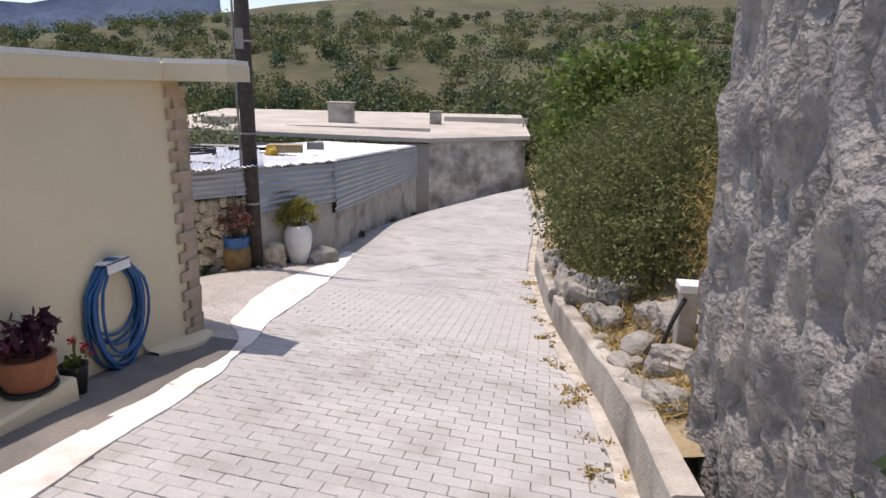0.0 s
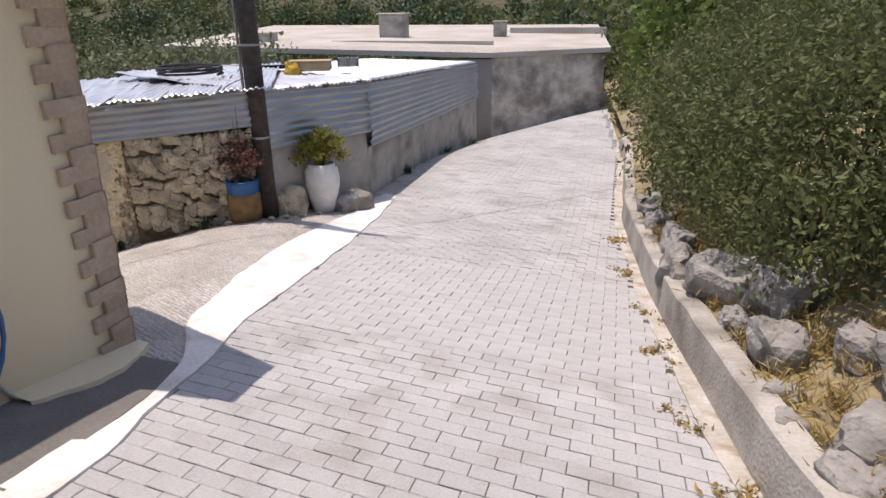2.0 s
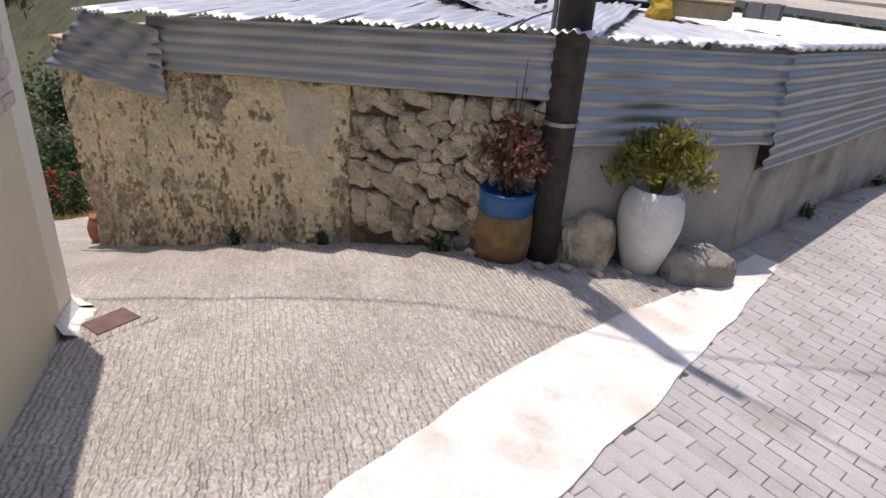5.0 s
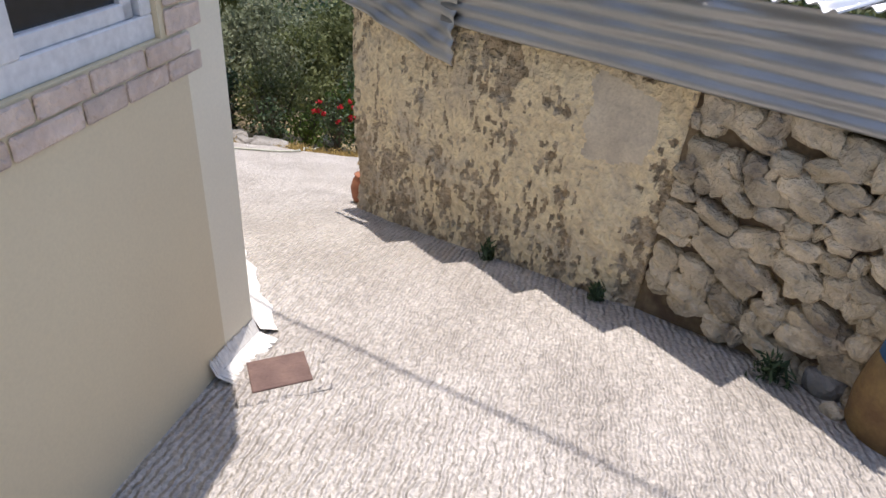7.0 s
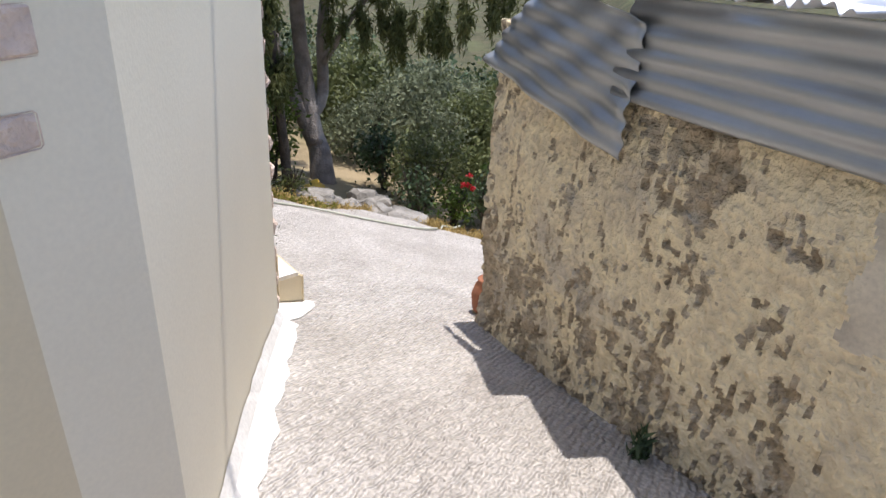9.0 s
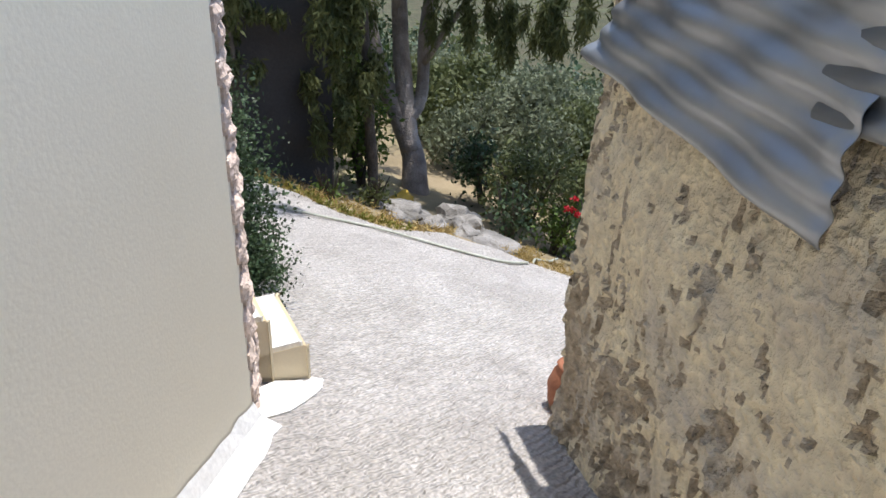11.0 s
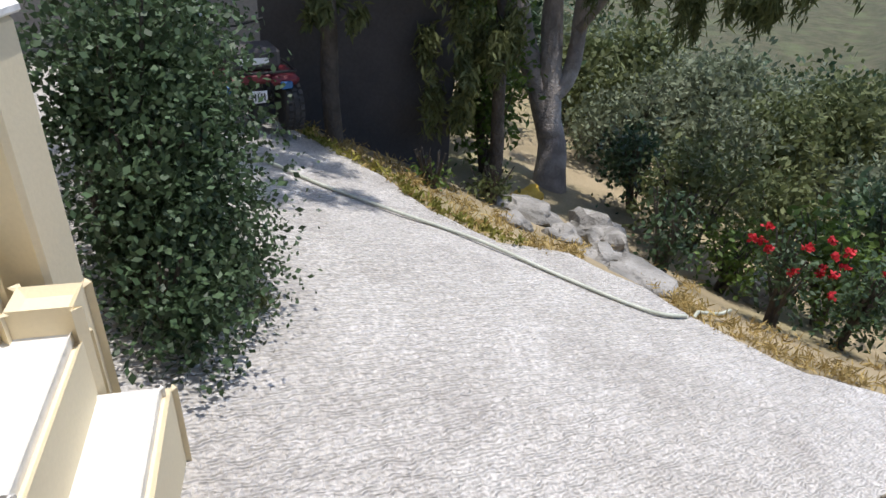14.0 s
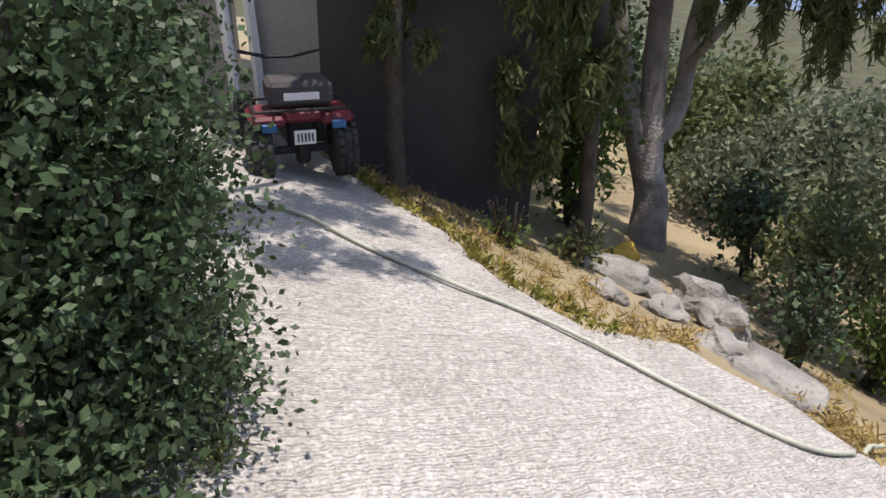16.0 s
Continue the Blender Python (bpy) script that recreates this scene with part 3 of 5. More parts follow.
def rough_wall(name, p, q, s0, s1, z_top, material, label, amp, step_m, parent, scale=3.0, ridge=0.0, batter=0.0, rake=0.0, relief=None, nz=48):
    """A hand-made wall face with real relief, a flat back and a top."""
    d, nrm, L = frame_of(p, q)
    ns = int((s1 - s0) / step_m) + 1
    V, F = [], []
    for j in range(nz + 1):
        for i in range(ns + 1):
            lo = s0 + rake * (1 - j / nz)
            s = lo + (s1 - lo) * i / ns
            b = p + d * s
            zb, zt = paved(b.x, b.y) - 0.12, z_top(s)
            z = zb + (zt - zb) * j / nz
            v = Vector((s * scale, z * scale, 0.0))
            k = noise.fractal(v * 0.8, 1.0, 2.1, 5) * 0.6
            cell = noise.voronoi(Vector((s * 5.0, z * 6.0, 0.4)))[0]
            k -= ridge * max(0.0, 0.22 - (cell[1] - cell[0])) * 3.0
            o = (relief(s, z) if relief else amp * k) + batter * (zt - z)
            V.append(tuple(b + nrm * o + Vector((0, 0, z))))
    n = ns + 1
    F = [(j * n + i, j * n + i + 1, (j + 1) * n + i + 1, (j + 1) * n + i) for j in range(nz) for i in range(ns)]
    rim = [i for i in range(n)] + [j * n + ns for j in range(1, nz + 1)] + [nz * n + i for i in range(ns - 1, -1, -1)] + [j * n for j in range(nz - 1, 0, -1)]
    k0 = len(V)
    for i in rim:
        v = Vector(V[i])
        V.append(tuple(v - nrm * 0.35))
    F += [(rim[i], k0 + i, k0 + (i + 1) % len(rim), rim[(i + 1) % len(rim)]) for i in range(len(rim))]
    return obj(name, V, F, material, parent, label, True)


def sheet_low(s):
    """Lower edge of the tin on the lane side, by metres from the far corner."""
    return -0.26 + 0.0 * s if s < 1.16 else -0.01 + 0.03 * (s - 1.16)


LEN_A = (B - A).length
SEAM = 2.87


def bare(s, z):
    """How far the plaster has fallen away at a spot of the old wall: below 0 it still holds."""
    n = noise.fractal(Vector((s * 3.4, z * 1.3, 2.0)), 0.9, 2.2, 5) * 0.30 + 0.42 * noise.noise(Vector((s * 11.0, z * 6.0, 5.0))) + 0.45 * noise.noise(Vector((s * 29.0, z * 17.0, 1.0)))
    n += 0.16 * step(0.55, 0.12, s) + 0.30 * step(1.15, 1.35, s) * step(2.0, 1.6, s) * step(-0.65, -0.1, z)
    n += 0.22 * step(-0.7, -1.3, z) + 0.15 * step(2.6, 2.87, s)
    if 2.28 < s < 2.72 and -0.50 < z < 0.03:
        n -= 0.9
    return n - 0.20


def old_relief(s, z):
    b = bare(s, z)
    wave = 0.035 * noise.noise(Vector((s * 1.7, z * 2.3, 0.0))) + 0.010 * noise.noise(Vector((s * 9.0, z * 5.0, 7.0)))
    if b < 0:
        return wave + 0.004 * noise.noise(Vector((s * 45.0, z * 30.0, 0.0)))
    cell = noise.voronoi(Vector((s * 8.0 + 0.8 * noise.noise(Vector((s * 5, z * 5, 1.0))), z * 10.0, 0.4)))[0]
    return wave - 0.030 * min(b * 7.0, 1.0) + 0.045 * min(cell[1] - cell[0], 0.5) + 0.016 * noise.noise(Vector((s * 30.0, z * 30.0, 3.0)))


old_wall = rough_wall("plaster_wall", A, B, -0.08, SEAM, lambda s: 0.12, M["plaster_old"], "flaking ochre lime plaster over rubble", 0.075, 0.014, shed, batter=0.03, rake=0.20, relief=old_relief, nz=120)
old_wall.data.materials.append(M["bare_rubble"])
old_wall.data.materials.append(M["cement_patch"])
dA = (B - A).normalized()
for poly in old_wall.data.polygons:
    c = poly.center
    s, z = (c - A).dot(dA), c.z
    if 2.30 + 0.05 * noise.noise((z * 9, 0, 0)) < s < 2.70 + 0.04 * noise.noise((z * 7, 3, 0)) and -0.48 + 0.25 * (s - 2.3) + 0.05 * noise.noise((s * 9, 1, 0)) < z < 0.02 - 0.16 * (s - 2.3):
        poly.material_index = 2
    elif bare(s, z) > 0:
        poly.material_index = 1
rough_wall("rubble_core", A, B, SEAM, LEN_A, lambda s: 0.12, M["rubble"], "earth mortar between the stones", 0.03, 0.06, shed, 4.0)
rough_wall("corner_wall", B, C, 0.0, (C - B).length, lambda s: 0.1, M["concrete"], "stained rendered wall under the tin", 0.02, 0.08, shed, 2.0)
rough_wall("side_wall", C, D, 0.0, (D - C).length, lambda s: -0.40, M["concrete"], "stained rendered side wall along the road", 0.02, 0.12, shed, 1.5)

# coursed rubble stones, one by one
d, nrm, L = frame_of(A, B)
rng = random.Random(11)
z = -1.02
while z < 0.06:
    h = rng.uniform(0.075, 0.165)
    s = SEAM + rng.uniform(0.0, 0.06)
    while s < LEN_A - 0.02:
        w = rng.choice((0.06, 0.09, 0.12, 0.16, 0.22)) * rng.uniform(0.85, 1.15)
        if s + w > LEN_A + 0.06:
            break
        b = A + d * (s + w / 2)
        if z + h > paved(b.x, b.y) - 0.05:
            bm = rough_rock(w * 0.55, 0.07, h * 0.57, s * 13 + z * 7, 3, 0.5)
            bm.transform(Matrix(((d.x, nrm.x, 0, b.x + nrm.x * 0.02), (d.y, nrm.y, 0, b.y + nrm.y * 0.02), (0, 0, 1, z + h / 2 + rng.uniform(-0.05, 0.05)), (0, 0, 0, 1))) @ pose(0, 0, 0, 0, rng.uniform(-28, 28), 0))
            part("stone", bm, M["stone"], shed)
        s += w * 0.97
    z += h * 0.93


def corrugated(name, origin, run, down, n_wave, length, pitch, amp, material, parent, label, cut=0.0):
    """A tin sheet: waves follow one another along `down`, each ridge lies along `run`."""
    run, down = Vector(run).normalized(), Vector(down).normalized()
    out = run.cross(down).normalized()
    V, F = [], []
    N, K = n_wave * 8, 16
    for j in range(N + 1):
        for i in range(K + 1):
            sag = 0.012 * math.sin(i * 1.1 + j * 0.2) + 0.01 * noise.noise((i * 0.4, j * 0.1, length))
            lo = cut * (1 - j / N)
            V.append(tuple(Vector(origin) + run * (lo + (length - lo) * i / K) + down * (pitch * j / 8) + out * (amp * math.sin(6.28319 * j / 8) + sag)))
    n = K + 1
    F = [(j * n + i, j * n + i + 1, (j + 1) * n + i + 1, (j + 1) * n + i) for j in range(N) for i in range(K)]
    ob = obj(name, V, F, material, parent, label, True)
    so = ob.modifiers.new("thickness", "SOLIDIFY")
    so.thickness = 0.004
    return ob


def roof_z(s):
    return 0.34 + 0.062 * s


dz_a = Vector((d.x, d.y, 0.062)).normalized()
# lane side: one long sheet and a short lapped one with a ragged lower corner
pA = A + d * 1.10 + nrm * 0.075
corrugated("tin_sheet", (pA.x, pA.y, roof_z(1.10) - 0.01), dz_a, (nrm.x * 0.05, nrm.y * 0.05, -1), 5, LEN_A - 1.10 + 0.02, 0.081, 0.010, M["zinc"], shed, "dull galvanised corrugated sheet")
pA = A + d * -0.05 + nrm * 0.095
corrugated("tin_sheet", (pA.x, pA.y, 0.46), Vector((d.x, d.y, -0.115)), (nrm.x * 0.02, nrm.y * 0.02, -1), 6, 1.30, 0.0935, 0.011, M["zinc"], shed, "short lapped corrugated sheet", 0.55)
dB, nB, LB = frame_of(B, C)
pB = B + nB * 0.05 + dB * 0.0
corrugated("tin_sheet", (pB.x, pB.y, 0.56), (dB.x, dB.y, -0.035), (nB.x * 0.03, nB.y * 0.03, -1), 7, LB + 0.03, 0.095, 0.011, M["zinc"], shed, "galvanised corrugated sheet on the corner")
dC, nC, LC = frame_of(C, D)
pC = C + nC * 0.05
corrugated("tin_sheet", (pC.x, pC.y, 0.50), (dC.x, dC.y, -0.055), (nC.x * 0.03, nC.y * 0.03, -1), 9, LC * 0.98, 0.098, 0.013, M["zinc"], shed, "galvanised corrugated sheets along the road")
# roof: waves run away from the lane eave
back = -nrm
run_r = Vector((back.x, back.y, 0.0))
for k in range(7):
    s = 0.33 + 0.61 * k
    q = A + d * s + nrm * 0.07
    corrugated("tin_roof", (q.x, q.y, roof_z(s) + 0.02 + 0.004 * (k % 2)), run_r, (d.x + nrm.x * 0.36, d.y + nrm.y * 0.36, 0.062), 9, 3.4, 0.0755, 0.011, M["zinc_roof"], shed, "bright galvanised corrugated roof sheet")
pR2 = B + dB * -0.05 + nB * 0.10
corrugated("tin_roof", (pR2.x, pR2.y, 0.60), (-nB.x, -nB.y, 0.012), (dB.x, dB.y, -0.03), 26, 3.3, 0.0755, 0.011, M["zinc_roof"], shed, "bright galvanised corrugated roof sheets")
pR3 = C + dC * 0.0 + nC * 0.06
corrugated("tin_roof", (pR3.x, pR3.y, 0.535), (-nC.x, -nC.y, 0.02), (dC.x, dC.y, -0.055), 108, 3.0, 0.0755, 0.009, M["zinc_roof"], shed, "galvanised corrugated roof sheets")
part("back_wall", boxes((-9.5, -7.0, 16.0, 16.3, -3.0, 0.2)), M["concrete"], shed)
part("end_wall", boxes((-8.6, -4.1, 18.9, 19.15, -2.5, -0.1)), M["concrete"], shed)
wall("inner_wall", (-9.3, 9.6), (-8.24, 7.22), -2.6, 0.2, 0.3, M["plaster_old"], "", (), shed)

# ---- far flat-roofed house beyond the shed ----
fh = thing("flat_roofed_house", 0, 0, 0, "old low house with flaking render and flat screed roof", "house")
fh.matrix_world = Matrix.Identity(4)
wall("wall", (-4.05, 21.3), (-0.85, 22.4), -3, 0.05, 0.5, M["oldwall"], "flaking rubble wall", (), fh)
wall("wall", (-0.85, 22.4), (-1.6, 32), -3, 0.12, 0.5, M["oldwall"], "", (), fh)
wall("wall", (-13.5, 19.2), (-4.05, 21.3), -4, -0.05, 0.5, M["greywall"], "", (), fh)
bm = bmesh.new()
vs = [bm.verts.new(p) for p in ((-4.1, 21.15, 0.0), (-0.7, 22.3, 0.10), (-1.5, 32, 0.42), (-16, 30, 0.50), (-13.7, 19.0, 0.30))]
bm.faces.new(vs)
r = bmesh.ops.extrude_face_region(bm, geom=bm.faces[:])
for v in (g for g in r["geom"] if isinstance(g, bmesh.types.BMVert)):
    v.co.z += 0.14
bmesh.ops.recalc_face_normals(bm, faces=bm.faces[:])
part("roof", bm, M["roofcrete"], fh, "pale cracked screed roof")
part("parapet", boxes((-9.5, -4.2, 22.0, 22.25, 0.2, 0.42)), M["roofcrete"], fh)
part("parapet", boxes((-4.5, -1.0, 27.0, 27.25, 0.3, 0.62)), M["roofcrete"], fh)
for x, y, w, h in ((-8.2, 24.5, 0.45, 0.85), (-4.6, 25.5, 0.22, 0.55), (-11.8, 21.5, 0.5, 0.35)):
    ch = part("chimney", boxes((x - w, x + w, y - w * 0.7, y + w * 0.7, 0.2, 0.3 + h), (x - w * 1.15, x + w * 1.15, y - w * 0.85, y + w * 0.85, 0.3 + h, 0.36 + h), bev=0.02), M["concrete"], fh)

# ---- wall and bank on the other side of the road ----
E0, E1 = Vector((0.80, 3.27, 0)), Vector((0.92, -6.0, 0))
near_wall = thing("rubble_house_wall", 0, 0, 0, "tall grey rubble wall with rough mortar", "wall")
near_wall.matrix_world = Matrix.Identity(4)
rough_wall("wall_face", E0, E1, 0.0, (E0 - E1).length, lambda s: 3.6, M["greystone"], "grey rubble stones smeared with mortar", 0.09, 0.04, near_wall, 4.0, 1.0)
rough_wall("wall_end", Vector((2.6, 3.47, 0)), E0 + Vector((0.03, 0.0, 0)), 0.0, 1.8, lambda s: 3.6, M["greystone"], "", 0.06, 0.06, near_wall, 2.6, 0.5)


def kerb_x(y):
    return lerp(ROAD_R, y)


V, F = [], []
ys = np.arange(2.4, 16.0, 0.12)
for y in ys:
    y = float(y)
    x, zb = kerb_x(y) + 0.03 * noise.noise((y, 0, 0)), paved(kerb_x(y), y)
    t = zb + 0.30 + 0.02 * noise.noise((y * 3, 1, 0))
    V += [(x, y, zb - 0.1), (x + 0.02, y, t - 0.012), (x + 0.035, y, t), (x + 0.15, y, t + 0.01), (x + 0.16, y, zb - 0.1)]
for j in range(len(ys) - 1):
    F += [(j * 5 + i, j * 5 + i + 1, j * 5 + i + 6, j * 5 + i + 5) for i in range(4)]
F += [(0, 1, 2, 3, 4)[::-1], tuple((len(ys) - 1) * 5 + i for i in range(5))]
tagged(obj("kerb_wall", V, F, M["concrete"], None, "low stained concrete retaining kerb along the road"), kind="structure")
V, F = [], []
ys = np.arange(2.9, 22.0, 0.15)
for y in ys:
    y = float(y)
    x0, zb = kerb_x(y) + 0.14, paved(kerb_x(y), y) + 0.24
    for i in range(14):
        u = i * 0.2
        V.append((x0 + u, y, zb + 0.75 * step(0, 1.5, u) + 0.10 * u + 0.06 * noise.noise((u * 3, y * 3, 0)) * min(i, 3)))
for j in range(len(ys) - 1):
    F += [(j * 14 + i, j * 14 + i + 1, j * 14 + i + 15, j * 14 + i + 14) for i in range(13)]
tagged(obj("earth_bank", V, F, M["soil"], None, "dry earth bank held behind the kerb", True), kind="structure")


def bank_z(x, y):
    u = max(x - kerb_x(y) - 0.14, 0)
    return paved(kerb_x(y), y) + 0.24 + 0.75 * step(0, 1.5, u) + 0.10 * u


# ---- things by the shed ----
def on(x, y):
    return paved(x, y)


pole = thing("utility_pole", -4.43, 8.90, on(-4.43, 8.90) - 0.05, "dark tarred wooden utility pole with a conduit", "pole")
part("post", tube([(0, 0, 0), (0.01, 0, 3.5), (0.03, 0.02, 7.6)], [0.115, 0.105, 0.085], 14), M["timber"], pole, "", True)
part("conduit", tube([(-0.115, -0.06, 0.1), (-0.105, -0.06, 3.2), (-0.09, -0.05, 7.2)], 0.016, 8), M["greywall"], pole, "grey cable conduit", True)
for z in (1.05, 2.1, 3.4):
    part("band", tube([(0, 0, z), (0, 0, z + 0.025)], 0.125, 14), M["zinc"], pole, "steel strap")
part("loose_cable", tube(spline([(-0.1, 0, 1.75), (-0.35, -0.1, 1.62), (-0.45, -0.05, 1.35), (-0.25, -0.1, 1.14), (0.1, -0.13, 1.12)], 6), 0.006, 6), M["black"], pole)
part("number_plate", boxes((-0.055, 0.075, -0.128, -0.112, 3.30, 3.58), bev=0.004), M["greywall"], pole, "pale tin number plate")
part("crossarm", boxes((-0.5, 0.5, -0.05, 0.05, 7.1, 7.2), bev=0.01), M["timber"], pole)
top = Vector((-4.40, 8.92, on(-4.42, 9.02) + 7.1))
for k, (end, sag) in enumerate((((-6.85, 6.03, 2.05), 0.1), ((6.0, 9.2, 7.2), 0.3), ((0.5, 16.0, 7.5), 0.4), ((-30.0, 24.0, 6.0), 1.0))):
    e = Vector(end)
    pts = [top.lerp(e, i / 14) - Vector((0, 0, sag * 4 * (i / 14) * (1 - i / 14))) for i in range(15)]
    tagged(part("overhead_cable", tube(pts, 0.011, 6), M["black"]), "thin black overhead cable strung from the pole", "cable", "overhead cables")


def plant_leaves(parent, centres, radii, counts, size, material, seed, name="foliage", **kw):
    v, f = leaves(centres, radii, counts, size, seed, **kw)
    return obj(name, v, f, M[material], parent)


def stems(parent, n, h, spread_r, material, seed, r=0.006, z0=0.0):
    rng = random.Random(seed)
    bm = bmesh.new()
    for i in range(n):
        a = rng.uniform(0, 6.28)
        s = rng.uniform(0.3, 1.0) * spread_r
        pts = [Vector((0.02 * math.cos(a), 0.02 * math.sin(a), z0)), Vector((s * 0.5 * math.cos(a), s * 0.5 * math.sin(a), z0 + h * 0.55)), Vector((s * math.cos(a + 0.2), s * math.sin(a + 0.2), z0 + h * rng.uniform(0.75, 1.1)))]
        t = tube(pts, [r, r * 0.8, r * 0.4], 5)
        me = bpy.data.meshes.new("tmp")
        t.to_mesh(me)
        t.free()
        bm.from_mesh(me)
        bpy.data.meshes.remove(me)
    return tagged(part("stem_cluster", bm, material, parent), kind="stuff")


dx, dy = -4.60, 8.66
drum = thing("planter_drum", dx, dy, on(dx, dy) + 0.0, "rusty drum with a cut blue plastic pot, planted", "planter")
part("drum", lathe([(0.165, 0), (0.185, 0.03), (0.20, 0.14), (0.198, 0.27), (0.19, 0.36), (0.175, 0.37)], 24), M["rust"], drum, "brown rusty drum", True)
part("pot", lathe([(0.15, 0.33), (0.185, 0.36), (0.19, 0.48), (0.20, 0.52), (0.18, 0.525), (0.17, 0.46)], 24, 0.05), M["blue"], drum, "cut blue plastic pot", True)
stems(drum, 22, 0.5, 0.28, M["bark_dark"], 3, 0.006, 0.46)
stems(drum, 3, 0.95, 0.08, M["bark_dark"], 8, 0.006, 0.46)
plant_leaves(drum, [(0, 0, 0.72), (-0.12, 0.05, 0.82), (0.14, 0, 0.8), (0.02, 0, 0.95)], [(0.26, 0.24, 0.2), (0.16, 0.16, 0.16), (0.18, 0.16, 0.16), (0.13, 0.13, 0.12)], [420, 200, 220, 110], 0.024, "leaf_red", 5, shell=0.2)

jx, jy = -3.98, 9.53
jar = thing("plant_jar", jx, jy, on(jx, jy), "whitewashed clay jar with a yellow-green shrub", "planter")
part("jar", lathe([(0.13, 0), (0.145, 0.05), (0.19, 0.20), (0.225, 0.36), (0.228, 0.46), (0.215, 0.56), (0.185, 0.62), (0.175, 0.655), (0.16, 0.655), (0.14, 0.58)], 32, 0.02), M["jar"], jar, "whitewashed clay jar", True)
stems(jar, 30, 0.5, 0.32, M["leaf_yellow"], 9, 0.006, 0.58)
plant_leaves(jar, [(0, 0, 0.85), (0.16, 0.1, 0.88), (-0.16, -0.1, 0.9), (0.05, 0, 1.02), (-0.2, -0.2, 0.74), (0.2, 0.22, 0.72)], [(0.28, 0.28, 0.2), (0.18, 0.2, 0.18), (0.18, 0.2, 0.18), (0.2, 0.2, 0.13), (0.15, 0.15, 0.1), (0.15, 0.15, 0.1)], [520, 260, 260, 260, 90, 90], 0.022, "leaf_yellow", 6, shell=0.15, aspect=3.2, up=0.8)


def rock(name, x, y, rx, ry, rz, seed, material="rock", label="weathered grey limestone rock", z=None, rot=0.0, amount=0.35, sub=3, sink=0.25, group=""):
    ob = part(name, rough_rock(rx, ry, rz, seed, sub, amount, 0.4), M[material])
    ob.matrix_world = pose(x, y, (on(x, y) if z is None else z) + rz * (0.6 - sink), 0, 0, rot)
    return tagged(ob, label, "rock", group)


rock("boulder", -4.29, 9.20, 0.23, 0.17, 0.28, 2, "stone", "flat-faced ochre boulder at the foot of the pole", rot=60)
rock("stone", -3.68, 9.78, 0.27, 0.17, 0.19, 7, "rock", "pale pitted stone beside the white jar", rot=55)
rock("stone", -4.92, 8.62, 0.09, 0.08, 0.07, 9, "rock", "small stone by the drum")
for i, (x, y) in enumerate(((-4.3, 8.72), (-4.2, 8.9), (-4.1, 9.15), (-3.95, 9.3), (-4.75, 8.5), (-4.05, 9.05))):
    rock("pebble", x, y, 0.04 + 0.01 * (i % 3), 0.04, 0.03, i + 20, "stone", "small broken stone at the wall foot", sub=2, group="broken stones")


def tuft(x, y, z, material, n, size, rad, seed, label, category="grass", tall=0.12):
    v, f = leaves([(x, y, z + tall * 0.4)], [(rad, rad, tall)], [n], size, seed, shell=0.1, aspect=5.0, up=1.0)
    return tagged(obj("grass_tuft", v, f, M[material]), label, category, "grass tufts")


for i, (x, y, r) in enumerate(((-5.02, 8.42, 0.10), (-5.95, 8.02, 0.05), (-6.7, 7.62, 0.05), (-3.75, 12.4, 0.12), (-3.8, 15.2, 0.15), (-3.9, 18.2, 0.2))):
    tuft(x, y, on(x, y), "leaf_dark", 150, 0.014, r, 40 + i, "small green weeds at the wall foot")

# clutter on the tin roof
rz = 0.64
for x, y, sx, sy, sz, mt, nm, lb in ((-5.3, 11.2, 0.6, 0.05, 0.04, "black", "plank", "dark plank lying on the tin roof"), (-4.75, 11.0, 0.30, 0.16, 0.13, "timber_light", "box", "weathered wooden box on the tin roof"), (-4.45, 11.7, 0.16, 0.1, 0.13, "greywall", "hollow_block", "hollow concrete block on the tin roof"), (-4.95, 10.8, 0.12, 0.10, 0.14, "yellow", "sack", "crumpled yellow sack on the tin roof")):
    ob = thing(nm, x, y, rz - 0.02, lb, nm.replace("_", " "), rz=20)
    if nm == "sack":
        part("body", rough_rock(sx, sy, sz, 4, 3, 0.6, 0.3), M[mt], ob)
    elif nm == "hollow_block":
        part("block", boxes((-sx, sx, -sy, -sy + 0.03, 0, sz), (-sx, sx, sy - 0.03, sy, 0, sz), (-sx, -sx + 0.03, -sy, sy, 0, sz), (sx - 0.03, sx, -sy, sy, 0, sz), (-0.015, 0.015, -sy, sy, 0, sz)), M[mt], ob)
    else:
        part("body", boxes((-sx, sx, -sy, sy, 0, sz), bev=0.01), M[mt], ob)
        part("lid", boxes((-sx - 0.01, sx + 0.01, -sy - 0.01, sy + 0.01, sz, sz + 0.015)), M[mt], ob)
pts = [(-6.0 + 0.42 * math.cos(a * 0.5), 9.9 + 0.42 * math.sin(a * 0.5), 0.66 + 0.02 * a / 6.28) for a in range(0, 38)]
tagged(part("pipe_coil", tube(pts, 0.018, 6), M["black"]), "coil of black water pipe lying on tin roof", "pipe")

